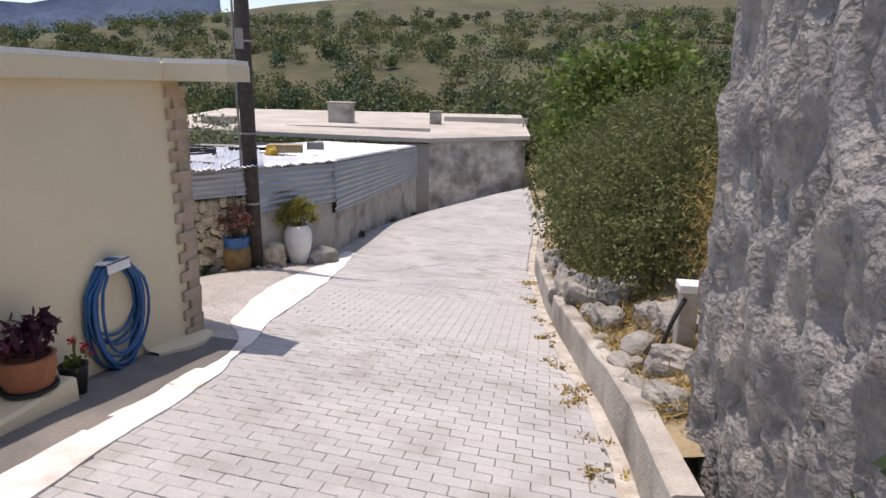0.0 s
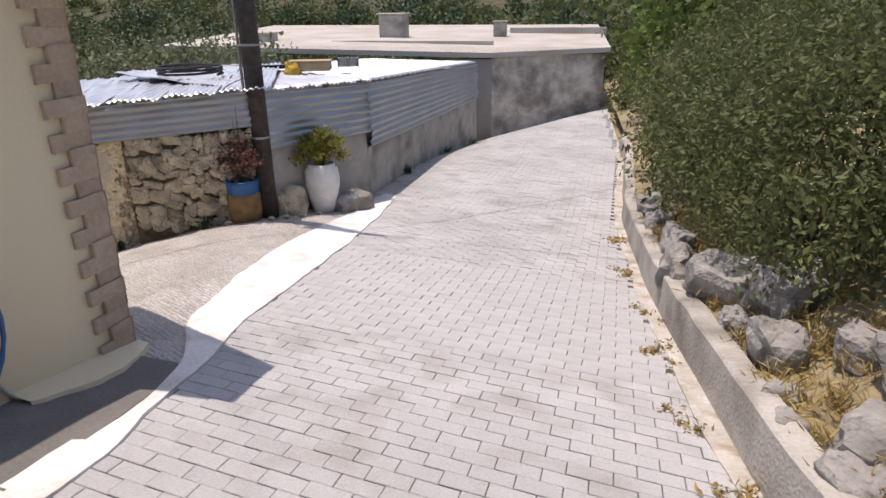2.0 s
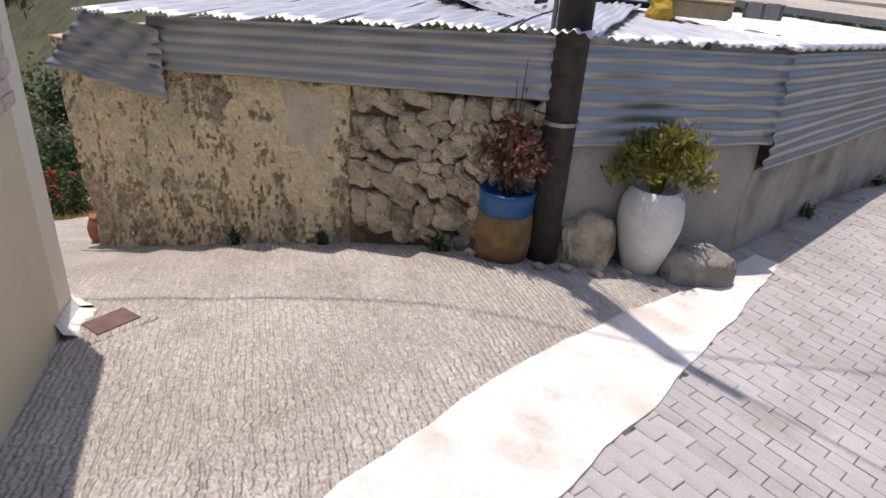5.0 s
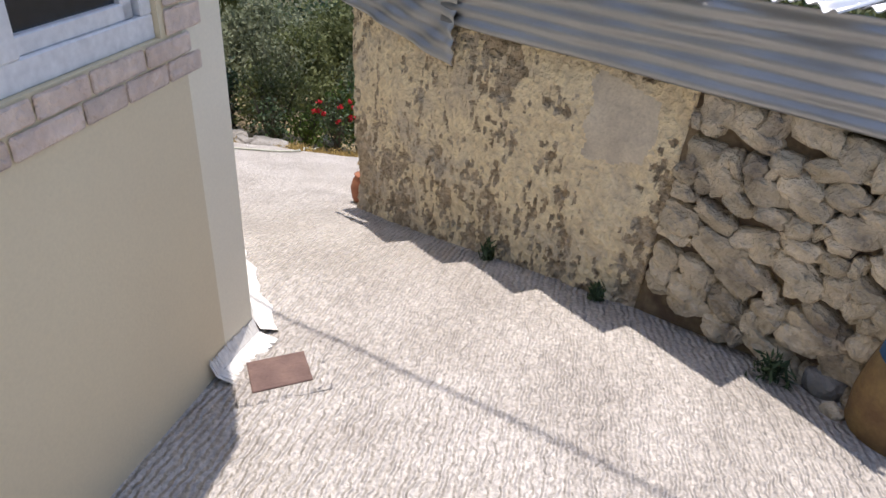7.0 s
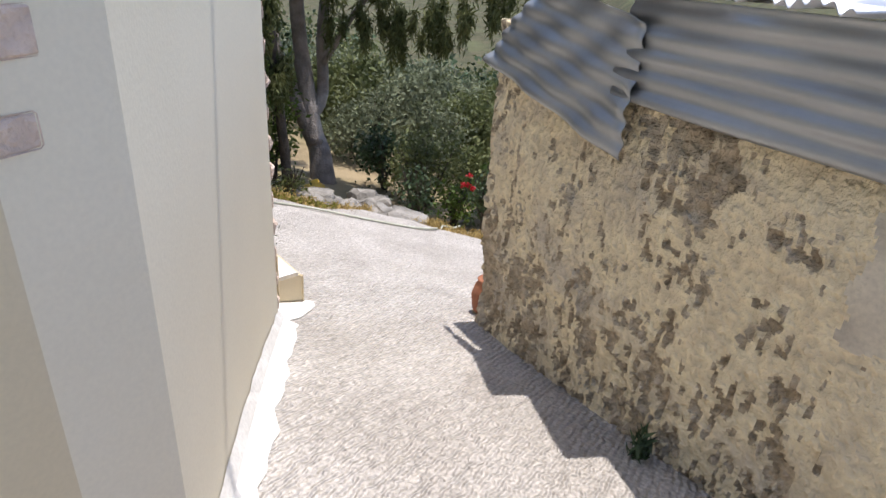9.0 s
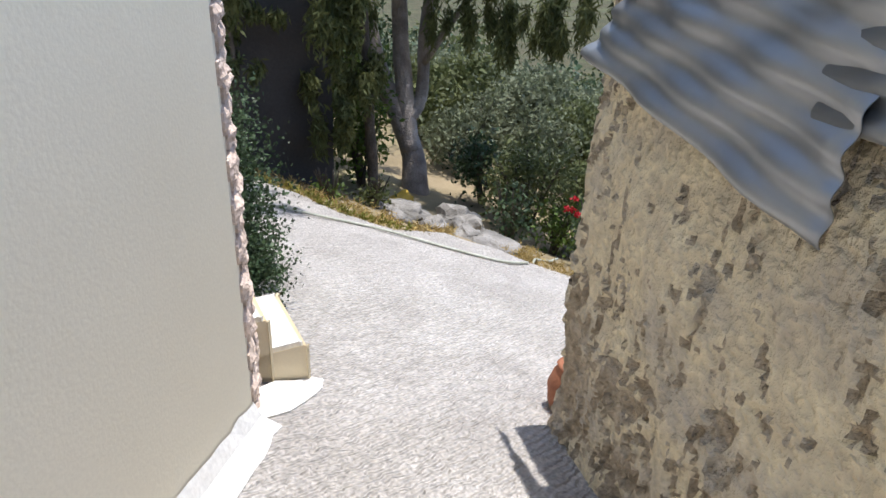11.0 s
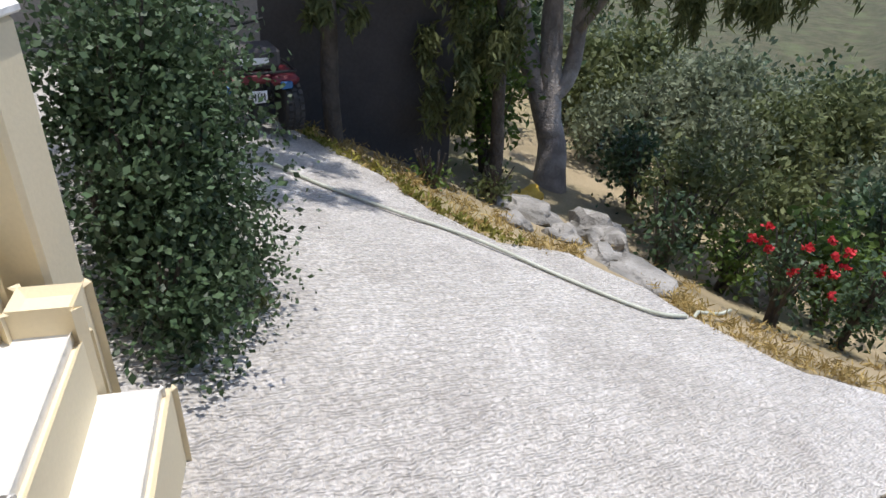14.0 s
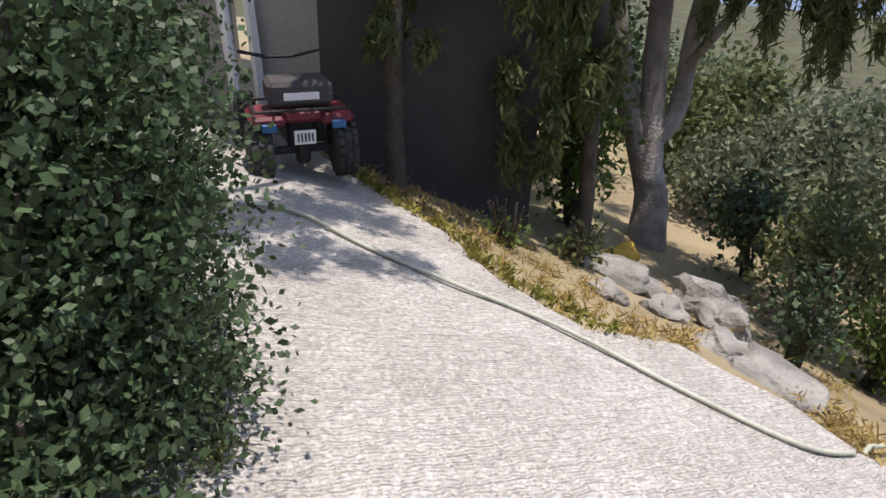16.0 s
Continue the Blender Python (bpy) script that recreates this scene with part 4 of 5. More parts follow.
# cover in the forecourt
cover = thing("inspection_cover", -5.34, 6.26, on(-5.34, 6.26) + 0.012, "rust-brown square metal inspection cover set in cement", "cover", rz=8)
tilt = Matrix(((1, 0, 0, 0), (0, 1, 0, 0), (0.14, 0.028, 1, 0), (0, 0, 0, 1)))
bm = boxes((-0.17, 0.17, -0.19, 0.19, -0.05, 0.004), bev=0.01)
bm.transform(tilt)
part("cement_frame", bm, M["concrete_lane"], cover)
bm = boxes((-0.105, 0.105, -0.12, 0.12, -0.03, 0.012), bev=0.003)
bm.transform(tilt)
part("lid", bm, M["manhole"], cover, "rusty lid")

# ---- things along the house front ----
FX = -3.08
reel = thing("hose_hanger", FX, 3.86, 0.0, "white metal wall hanger with a coiled blue hose", "hose")
part("plate", boxes((0.0, 0.012, -0.10, 0.10, 0.60, 0.74), (0.0, 0.13, -0.12, 0.12, 0.585, 0.60), (0.12, 0.13, -0.12, 0.12, 0.52, 0.60), bev=0.003), M["upvc"], reel, "white enamelled hanger")
rng = random.Random(5)
coil = []
for k in range(13):
    w, h, o = 0.27 + rng.uniform(-0.06, 0.03), 0.355 + rng.uniform(-0.08, 0.07), rng.uniform(0.03, 0.12)
    for i in range(24):
        a = 6.28319 * i / 24 + 1.57
        zz = 0.60 - h + h * math.sin(a)
        coil.append((o + 0.012 * math.sin(a * 2 + k), w * math.cos(a) * (1.0 if zz < 0.45 else 0.85), min(zz, 0.612 + 0.003 * k) - 0.0))
part("hose", tube(coil, 0.0115, 6), M["blue"], reel, "coiled blue garden hose", True)
part("hose_end", tube(spline([(0.05, 0.2, -0.02), (0.06, 0.28, -0.2), (0.08, 0.36, -0.30), (0.16, 0.44, -0.305)], 6), 0.012, 6), M["hose"], reel, "beige hose end", True)
pot1x, pot1y = -2.93, 2.95
plinth = tagged(part("plinth", boxes((-0.16, 0.16, -0.6, 0.22, -0.15, 0.14), bev=0.02), M["cream"]), "low cream-painted masonry plinth against the house", "plinth")
plinth.matrix_world = pose(pot1x - 0.02, pot1y, on(pot1x, pot1y))
pz = on(pot1x, pot1y) + 0.14
pot = thing("flower_pot", pot1x, pot1y, pz, "terracotta pot with a dark purple-leaved plant", "flower pot")
part("pot", lathe([(0.09, 0), (0.13, 0.04), (0.155, 0.14), (0.15, 0.20), (0.16, 0.215), (0.135, 0.22), (0.12, 0.17)], 24), M["terracotta"], pot, "terracotta pot", True)
part("saucer", lathe([(0.12, -0.002), (0.15, 0.012), (0.155, 0.03), (0.14, 0.03)], 24), M["black"], pot, "dark saucer", True)
plant_leaves(pot, [(0, 0, 0.32), (0.05, 0.1, 0.36)], [(0.16, 0.2, 0.13), (0.1, 0.12, 0.1)], [130, 60], 0.04, "leaf_purple", 12, shell=0.3, aspect=2.6, up=0.8)
gx, gy = -2.90, 3.26
ger = thing("flower_pot", gx, gy, on(gx, gy) + 0.01, "black plastic pot with a red geranium", "flower pot")
part("pot", lathe([(0.06, 0), (0.085, 0.19), (0.09, 0.2), (0.075, 0.2), (0.07, 0.17)], 20), M["black"], ger, "black nursery pot", True)
stems(ger, 6, 0.22, 0.08, M["leaf_bright"], 4, 0.004, 0.17)
plant_leaves(ger, [(0, 0, 0.22)], [(0.09, 0.09, 0.05)], [60], 0.03, "leaf_bright", 13, shell=0.2, aspect=1.2)
plant_leaves(ger, [(0.02, 0.0, 0.36), (0.04, 0.07, 0.30), (0.0, 0.16, 0.2)], [(0.035, 0.035, 0.03), (0.04, 0.04, 0.03), (0.03, 0.03, 0.03)], [40, 40, 25], 0.016, "petal", 14, "flowers", shell=0.2, aspect=1.2)
V = [(-3.07, 4.15 + i * 0.05, on(-3.0, 4.15 + i * 0.05) + 0.05) for i in range(17)]
n = len(V)
V += [(-2.92 + 0.12 * math.sin(i / 16 * 3.14) + 0.02 * noise.noise((i * 0.6, 0, 0)), y, on(-2.9, y) + 0.034) for i, (_, y, _) in enumerate(V[:n])]
V += [(V[n + i][0] + 0.01, V[n + i][1], V[n + i][2] - 0.06) for i in range(n)]
F = [(i, n + i, n + i + 1, i + 1) for i in range(n - 1)] + [(n + i, 2 * n + i, 2 * n + i + 1, n + i + 1) for i in range(n - 1)]
tagged(obj("cement_pad", V, F, M["cream"]), "cream-painted cement pad at the corner of the house", "pad")

# ---- kerb bank: rocks, dry grass, meter post, shrubs ----
for i, (x, y, rx, ry, rz_, rot) in enumerate(((0.74, 4.55, 0.13, 0.24, 0.13, -35), (0.62, 4.30, 0.10, 0.15, 0.10, 20), (0.58, 5.45, 0.13, 0.17, 0.17, 10), (0.24, 7.1, 0.15, 0.22, 0.20, 0), (0.50, 6.5, 0.19, 0.26, 0.24, 40), (0.76, 3.55, 0.10, 0.17, 0.11, 15), (1.02, 4.85, 0.18, 0.22, 0.15, 0), (0.88, 4.1, 0.12, 0.15, 0.13, 60), (0.66, 3.85, 0.08, 0.12, 0.07, 25), (1.05, 4.55, 0.12, 0.16, 0.12, 80), (0.9, 5.2, 0.10, 0.15, 0.11, 35), (0.52, 5.0, 0.07, 0.10, 0.07, 70), (0.46, 5.9, 0.09, 0.13, 0.11, 5), (0.36, 6.6, 0.08, 0.12, 0.10, 50), (0.3, 7.9, 0.15, 0.25, 0.18, 0), (0.75, 6.0, 0.22, 0.2, 0.25, 30), (0.2, 9.0, 0.14, 0.2, 0.16, 0), (0.55, 4.0, 0.06, 0.08, 0.05, 0), (0.5, 4.75, 0.07, 0.09, 0.06, 0), (0.15, 10.0, 0.15, 0.25, 0.2, 0))):
    rock("bank_rock", x, y, rx, ry, rz_, i + 50, "rock", "grey limestone rock lodged in the dry bank", bank_z(x, y), rot, 0.62, group="bank rocks")
post = thing("meter_post", 0.98, 4.30, bank_z(0.98, 4.30) - 0.05, "grey concrete post with a white cap and a black pipe", "post")
part("post", boxes((-0.06, 0.06, -0.06, 0.06, 0, 0.52), bev=0.008), M["concrete"], post)
part("cap", boxes((-0.075, 0.075, -0.075, 0.075, 0.52, 0.58), bev=0.006), M["upvc"], post, "white cap")
part("pipe", tube(spline([(-0.03, -0.06, 0.48), (-0.10, -0.12, 0.36), (-0.16, -0.14, 0.18), (-0.18, -0.13, 0.03)], 6), 0.016, 8), M["black"], post, "black water pipe", True)
part("fitting", tube([(-0.18, -0.13, 0.0), (-0.18, -0.13, 0.06)], 0.025, 8), M["greywall"], post)

rng = random.Random(21)
C1, R1, N1 = [], [], []
for i in range(190):
    y = rng.uniform(3.2, 9.5)
    x = kerb_x(y) + rng.uniform(0.15, 0.75)
    C1.append((x, y, bank_z(x, y) + 0.05))
    R1.append((0.14, 0.16, 0.10))
    N1.append(60)
v, f = leaves(C1, R1, N1, 0.007, 31, shell=0.1, aspect=13.0, up=0.5)
tagged(obj("dry_grass", v, f, M["straw"]), "tangled dry yellow grass over the bank", "grass", kind="stuff")
C1, R1, N1 = [], [], []
for i in range(44):
    y = rng.choice((3.2, 3.45, 4.3, 4.5, 5.2, 6.0, 6.8, 8, 9.5)) + rng.uniform(-0.18, 0.18)
    x = kerb_x(y) - rng.uniform(0.02, 0.30) ** 1.2
    C1.append((x, y, on(x, y) + 0.01))
    R1.append((0.09, 0.12, 0.012))
    N1.append(22)
v, f = leaves(C1, R1, N1, 0.014, 32, shell=0.0, aspect=3.0)
tagged(obj("leaf_litter", v, f, M["straw"]), "dry leaf litter swept against the kerb", "leaf litter", kind="stuff")


def shrub(name, lumps, leaf, material, seed, label, category="shrub", aspect=2.4, shell=0.45, density=900, trunk=None, group=""):
    ob = new(name)
    x0, y0, z0 = lumps[0][0], lumps[0][1], min(l[2] - l[5] for l in lumps)
    ob.matrix_world = pose(x0, y0, z0)
    tagged(ob, label, category, group)
    cs = [(l[0] - x0, l[1] - y0, l[2] - z0) for l in lumps]
    rs = [(l[3], l[4], l[5]) for l in lumps]
    ns = [int(density * (l[3] * l[4] * l[5]) ** 0.667) for l in lumps]
    v, f = leaves(cs, rs, ns, leaf, seed, shell=shell, aspect=aspect)
    obj("crown", v, f, M[material], ob)
    rng = random.Random(seed)
    bm = bmesh.new()
    for c in cs:
        for q in range(3):
            t = tube([(rng.uniform(-0.05, 0.05), rng.uniform(-0.05, 0.05), -0.1), (c[0] * 0.5, c[1] * 0.5, c[2] * 0.5), (c[0] + rng.uniform(-0.4, 0.4) * rs[0][0], c[1] + rng.uniform(-0.4, 0.4) * rs[0][1], c[2] + 0.2)], [0.025, 0.018, 0.006], 5)
            me = bpy.data.meshes.new("tmp")
            t.to_mesh(me)
            t.free()
            bm.from_mesh(me)
            bpy.data.meshes.remove(me)
    tagged(part("twigwork", bm, M["bark_dark"], ob), kind="stuff")
    return ob


shrub("roadside_shrub", [(1.05, 6.6, 0.75, 0.72, 0.85, 0.75), (0.75, 7.6, 0.65, 0.65, 0.9, 0.75), (1.45, 6.1, 1.15, 0.75, 0.8, 0.75), (1.5, 7.2, 1.25, 0.8, 1.0, 0.7), (0.55, 6.9, 0.2, 0.35, 0.6, 0.42), (0.75, 5.95, 0.35, 0.42, 0.5, 0.45), (1.1, 5.6, 0.55, 0.45, 0.4, 0.5)], 0.022, "leaf", 61, "dense dusty olive-green shrub overhanging the kerb", shell=0.4, density=9000)
shrub("roadside_shrub", [(0.62, 9.2, 0.35, 0.8, 1.0, 0.95), (0.5, 10.6, 0.25, 0.75, 1.0, 1.0), (0.5, 8.3, 0.2, 0.5, 0.6, 0.6), (1.5, 9.6, 1.0, 0.9, 1.3, 0.9), (0.55, 12.2, 0.1, 0.7, 1.1, 0.95), (1.4, 12.0, 0.7, 1.0, 1.2, 1.2)], 0.028, "leaf", 62, "tall olive-green shrub beside the road", shell=0.45, density=6000)
shrub("dry_shrub", [(1.45, 5.2, 0.95, 0.42, 0.5, 0.55), (1.35, 4.75, 0.6, 0.3, 0.35, 0.35)], 0.006, "straw", 63, "sun-bleached yellow broom on the bank", aspect=11.0, shell=0.2, density=15000)
shrub("fig_tree", [(0.75, 15.6, 1.9, 1.0, 1.2, 1.2), (1.7, 16.2, 1.6, 1.2, 1.3, 1.3), (1.2, 15.0, 1.0, 0.8, 0.9, 0.9), (0.4, 17.5, 0.6, 0.8, 1.2, 1.2), (2.2, 15.5, 2.3, 1.0, 1.2, 1.0)], 0.11, "leaf_bright", 64, "bright green broad-leaved fig tree by the road", "tree", aspect=1.4, shell=0.35, density=900)
shrub("roadside_shrub", [(0.0, 20.0, -0.9, 0.7, 1.0, 0.8), (0.3, 22.5, -0.4, 1.0, 1.6, 1.2), (0.5, 26.0, 0.0, 1.5, 2.0, 1.5)], 0.06, "leaf", 65, "dark shrub at the bend of the road", shell=0.4, density=1500)
v, f = leaves([(0.80, 0.9, 1.35), (0.82, 1.3, 2.2), (0.82, 0.6, 2.6), (0.82, 1.35, 0.85)], [(0.07, 0.3, 0.25), (0.08, 0.7, 0.35), (0.1, 0.7, 0.4), (0.05, 0.18, 0.28)], [40, 130, 170, 34], 0.055, 66, shell=0.2, aspect=1.7)
tagged(obj("climbing_vine", v, f, M["leaf_dark"]), "dark-leaved vine climbing the rubble wall", "vine")

# ---- steps and door beside the house ----
steps_ob = thing("entrance_steps", 0, 0, 0, "whitewashed concrete steps with cream risers", "steps")
steps_ob.matrix_world = Matrix.Identity(4)
aD, uD = Vector((-0.73, -0.683, 0)), Vector((0.683, -0.73, 0))
FM = Matrix(((aD.x, uD.x, 0, -7.985), (aD.y, uD.y, 0, 5.815), (0, 0, 1, 0), (0, 0, 0, 1)))
for u, z1 in ((0.0, -1.43), (0.165, -1.25), (0.33, -1.07)):
    part("riser", box(bmesh.new(), 0.0, 0.46 + 0.2 * u, u, 0.47, -2.0, z1, 0.014, FM), M["cream"], steps_ob)
    part("tread", box(bmesh.new(), 0.014, 0.445 + 0.2 * u, u + 0.022, 0.46, z1 + 0.001, z1 + 0.022, 0.01, FM), M["white"], steps_ob, "whitewashed tread")
part("side_block", box(bmesh.new(), 0.47, 0.57, 0.17, 0.31, -2.0, -1.17, 0.02, FM), M["cream"], steps_ob, "cream block beside the steps")
pad_v, pad_f = [], []
for i in range(13):
    a = 6.28319 * i / 13
    x, y = -7.80 + 0.22 * math.cos(a) * (1 + 0.5 * noise.noise((i * 1.7, 2, 0))), 5.81 + 0.12 * math.sin(a) * (1 + 0.6 * noise.noise((i * 1.9, 7, 0))) - 0.04 * math.cos(a)
    pad_v.append((x, y, on(x, y) + 0.012))
pad_v += [(x, y, z - 0.1) for x, y, z in pad_v]
pad_f = [tuple(range(13))] + [(i, i + 13, (i + 1) % 13 + 13, (i + 1) % 13) for i in range(13)]
obj("splash_pad", pad_v, pad_f, M["white"], steps_ob, "whitewash splashed at the foot of the steps")
PM = Matrix(((0.5, 0.866, 0, -8.255), (-0.866, 0.5, 0, 5.215), (0, 0, 1, 0), (0, 0, 0, 1)))
part("pillar", box(bmesh.new(), 0.0, 0.19, -0.15, 0.0, -1.5, -0.57, 0.012, PM), M["cream"], steps_ob, "cream pillar")
part("pillar_cap", box(bmesh.new(), -0.012, 0.2, -0.16, 0.015, -0.569, -0.545, 0.006, PM), M["white"], steps_ob, "white cap")
door_1 = new("door_1")
tagged(door_1, "white panelled house door with black outlines", "door", kind="structure")
part("door_panel", box(bmesh.new(), 0.16, 0.46, -0.14, -0.10, -1.2, 1.2, 0.004, PM), M["upvc"], door_1)
part("door_panel", box(bmesh.new(), 0.03, 0.155, -0.12, -0.05, -0.544, 1.2, 0.004, PM), M["upvc"], door_1)
for z0, z1 in ((-1.05, -0.60), (-0.56, 0.10), (0.14, 0.8)):
    for q in ((0.20, 0.205, z0, z1), (0.31, 0.315, z0, z1), (0.205, 0.31, z0, z0 + 0.005), (0.205, 0.31, z1 - 0.005, z1)):
        part("groove", box(bmesh.new(), q[0], q[1], -0.100, -0.097, q[2], q[3], 0.0, PM), M["black"], door_1)
bar = thing("blue_bar", 0, 0, 0, "blue painted steel bracket fixed to a cream pillar", "bracket")
bar.matrix_world = Matrix.Identity(4)
part("strip", box(bmesh.new(), 0.085, 0.115, 0.0, 0.02, -0.90, -0.62, 0.004, PM), M["blue"], bar)
for z0 in (-0.89, -0.67):
    part("lug", box(bmesh.new(), 0.080, 0.125, 0.018, 0.035, z0, z0 + 0.035, 0.004, PM), M["blue"], bar)
gp = thing("garden_pot", -8.50, 7.00, on(-8.50, 7.00), "leaning terracotta jar against the wall end", "pot")
part("jar", lathe([(0.06, 0), (0.09, 0.06), (0.10, 0.16), (0.08, 0.24), (0.06, 0.27), (0.07, 0.29), (0.05, 0.29)], 20, 0.08), M["terracotta"], gp, "", True)
part("cloth", rough_rock(0.08, 0.07, 0.06, 5, 2, 0.6), M["timber_light"], gp)

shrub("hedge_shrub", [(-8.78, 4.64, -1.0, 0.24, 0.24, 0.5), (-8.72, 4.82, -1.35, 0.2, 0.2, 0.3), (-8.66, 5.16, -1.54, 0.28, 0.28, 0.34), (-8.80, 4.92, -1.21, 0.3, 0.3, 0.45), (-9.0, 4.84, -1.25, 0.42, 0.42, 0.68), (-9.2, 4.55, -1.0, 0.42, 0.42, 0.55), (-9.3, 4.4, -1.28, 0.42, 0.42, 0.75), (-9.5, 4.15, -1.35, 0.4, 0.4, 0.75), (-8.84, 4.92, -1.63, 0.38, 0.36, 0.42), (-9.15, 4.8, -1.72, 0.34, 0.34, 0.4), (-9.0, 4.7, -0.85, 0.34, 0.34, 0.4), (-9.6, 3.9, -1.1, 0.4, 0.4, 0.7), (-9.05, 4.62, -1.35, 0.36, 0.36, 0.7), (-9.4, 4.25, -0.8, 0.4, 0.4, 0.4)], 0.019, "leaf_dark", 71, "tall dark green glossy-leaved shrub beside the steps", aspect=1.5, shell=0.12, density=19000)
rng = random.Random(8)
C1 = [(-8.95 + 0.25 * rng.uniform(-1, 1) - 0.25 * k, 4.98 - 0.30 * k + 0.08 * rng.uniform(-1, 1), 0) for k in range(3) for _ in range(6)]
C1 = [(x, y, on(x, y) + 0.05) for x, y, _ in C1]
v, f = leaves(C1, [(0.08, 0.08, 0.06)] * len(C1), [70] * len(C1), 0.007, 33, shell=0.1, aspect=6.0, up=1.0)
tagged(obj("weeds", v, f, M["leaf"]), "weeds along the foot of the shrub", "weeds", kind="stuff")

# hose along the drive edge
pts = [(-10.17, 3.23), (-10.72, 3.44), (-10.79, 4.00), (-10.92, 4.54), (-11.08, 5.13), (-11.09, 5.75), (-11.14, 6.22), (-11.26, 6.44), (-11.58, 6.62), (-12.15, 6.81)]
pts = [(p.x, p.y, on(p.x, p.y) + 0.022 if p.x > lerp(DRIVE_E, p.y) + 0.1 else max(on(p.x, p.y) - 0.10, land(p.x, p.y)) + 0.07) for p in spline([(a, b, 0) for a, b in pts], 8)]
tagged(part("garden_hose", tube(pts, 0.013, 8), M["hose"], None, "", True), "pale garden hose lying along the drive edge", "hose")

# ---- grey house beyond the drive ----
gh = thing("grey_house", 0, 0, 0, "grey rendered house in shade beyond the drive", "house")
gh.matrix_world = Matrix.Identity(4)
# The shaded faces get their shade from a darker wall colour.
wall("wall", (-13.71, 3.52), (-12.32, 2.08), -5, 3.2, -0.3, M["darkwall"], "grey wall with its shade in the dark colour", (), gh)
wall("wall", (-12.32, 2.08), (-11.30, 0.80), -5, 3.2, -0.3, M["greywall"], "light grey rendered wall", ((0.55, 0.75, -2.3, 2.0),), gh)
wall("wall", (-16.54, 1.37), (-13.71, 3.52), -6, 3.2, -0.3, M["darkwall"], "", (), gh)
wall("wall", (-11.30, 0.80), (-9.81, -0.20), -5, 3.2, -0.3, M["greywall"], "", ((0.4, 0.85, -0.2, 0.6),), gh)
part("downpipe", tube([(-11.82, 1.58, -2.44), (-11.67, 1.45, 2.59)], 0.05, 10), M["upvc"], gh, "white downpipe")
part("door_frame", tube([(-11.96, 1.74, -2.48), (-11.81, 1.61, 2.60)], 0.045, 4), M["upvc"], gh, "white door frame")
part("roof", boxes((-17, -9, -8, 0.3, 3.2, 3.4)), M["greywall"], gh)


def quad_bike(x, y, z, rot):
    q = thing("quad_bike", x, y, z, "mud-stained red and black quad bike seen from behind", "quad bike", rz=rot)
    for sx in (-1, 1):
        for yy in (0.0, 0.85):
            w = part("wheel", lathe([(0.06, -0.075), (0.16, -0.085), (0.205, -0.07), (0.215, 0.0), (0.205, 0.07), (0.16, 0.085), (0.06, 0.075)], 28), M["tyre"], q, "knobbly black tyre", True)
            w.matrix_local = pose(sx * 0.30, yy, 0.215, 0, 90, 0)
            part("rim", lathe([(0.05, -0.06), (0.11, -0.05), (0.11, 0.05), (0.05, 0.06)], 16), M["zinc"], w)
            bm = bmesh.new()
            for i in range(22):
                for k in (-0.05, 0.0, 0.05):
                    a = 6.28319 * (i + (0.5 if k == 0 else 0)) / 22
                    box(bm, -0.018, 0.018, -0.02, 0.02, -0.012, 0.012, m=Matrix.Translation((0.212 * math.cos(a), 0.212 * math.sin(a), k)) @ pose(0, 0, 0, 0, 0, math.degrees(a)) @ pose(0, 0, 0, 0, 90, 0))
            part("tread", bm, M["tyre"], w)
    part("axle", tube([(-0.28, 0, 0.215), (0.28, 0, 0.215)], 0.03, 8), M["black"], q)
    part("frame", boxes((-0.10, 0.10, -0.02, 0.85, 0.22, 0.45), (-0.05, 0.05, -0.08, 0.05, 0.12, 0.30), bev=0.02), M["black"], q)
    part("rear_fender", boxes((-0.36, -0.12, -0.16, 0.22, 0.42, 0.50), (0.12, 0.36, -0.16, 0.22, 0.42, 0.50), (-0.14, 0.14, -0.14, 0.3, 0.44, 0.54), bev=0.03), M["red"], q, "faded red fender")
    for sx in (-1, 1):
        part("tail_light", boxes((sx * 0.24 - 0.05, sx * 0.24 + 0.05, -0.185, -0.15, 0.40, 0.46), bev=0.008), M["blue"], q, "purple-blue tail light")
    part("number_plate", boxes((-0.075, 0.075, -0.17, -0.162, 0.30, 0.40), bev=0.003), M["upvc"], q, "white number plate")
    part("plate_marks", boxes(*[(x0, x0 + 0.012, -0.1735, -0.1705, 0.32, 0.38) for x0 in (-0.055, -0.03, -0.005, 0.02, 0.045)]), M["black"], q)
    rack = part("rack", boxes((-0.33, 0.33, -0.17, -0.15, 0.53, 0.55), bev=0.004), M["black"], q, "black cargo rack")
    part("crossbar", boxes((-0.33, 0.33, 0.20, 0.22, 0.53, 0.55), bev=0.004), M["black"], rack)
    for x0 in (-0.33, -0.2, -0.07, 0.06, 0.19, 0.315):
        part("bar", boxes((x0, x0 + 0.015, -0.15, 0.20, 0.532, 0.548), bev=0.003), M["black"], rack)
    part("crate", boxes((-0.22, 0.22, -0.12, 0.18, 0.55, 0.72), bev=0.03), M["darkwall"], q, "dark cargo load on the rack")
    part("crate_badge", boxes((-0.12, 0.12, -0.126, -0.119, 0.60, 0.65)), M["upvc"], q)
    part("seat", boxes((-0.12, 0.12, 0.25, 0.65, 0.48, 0.60), bev=0.04), M["black"], q)
    part("handlebar", tube([(-0.32, 0.72, 0.78), (-0.1, 0.78, 0.72), (0.1, 0.78, 0.72), (0.32, 0.72, 0.78)], 0.014, 8), M["black"], q)
    return q


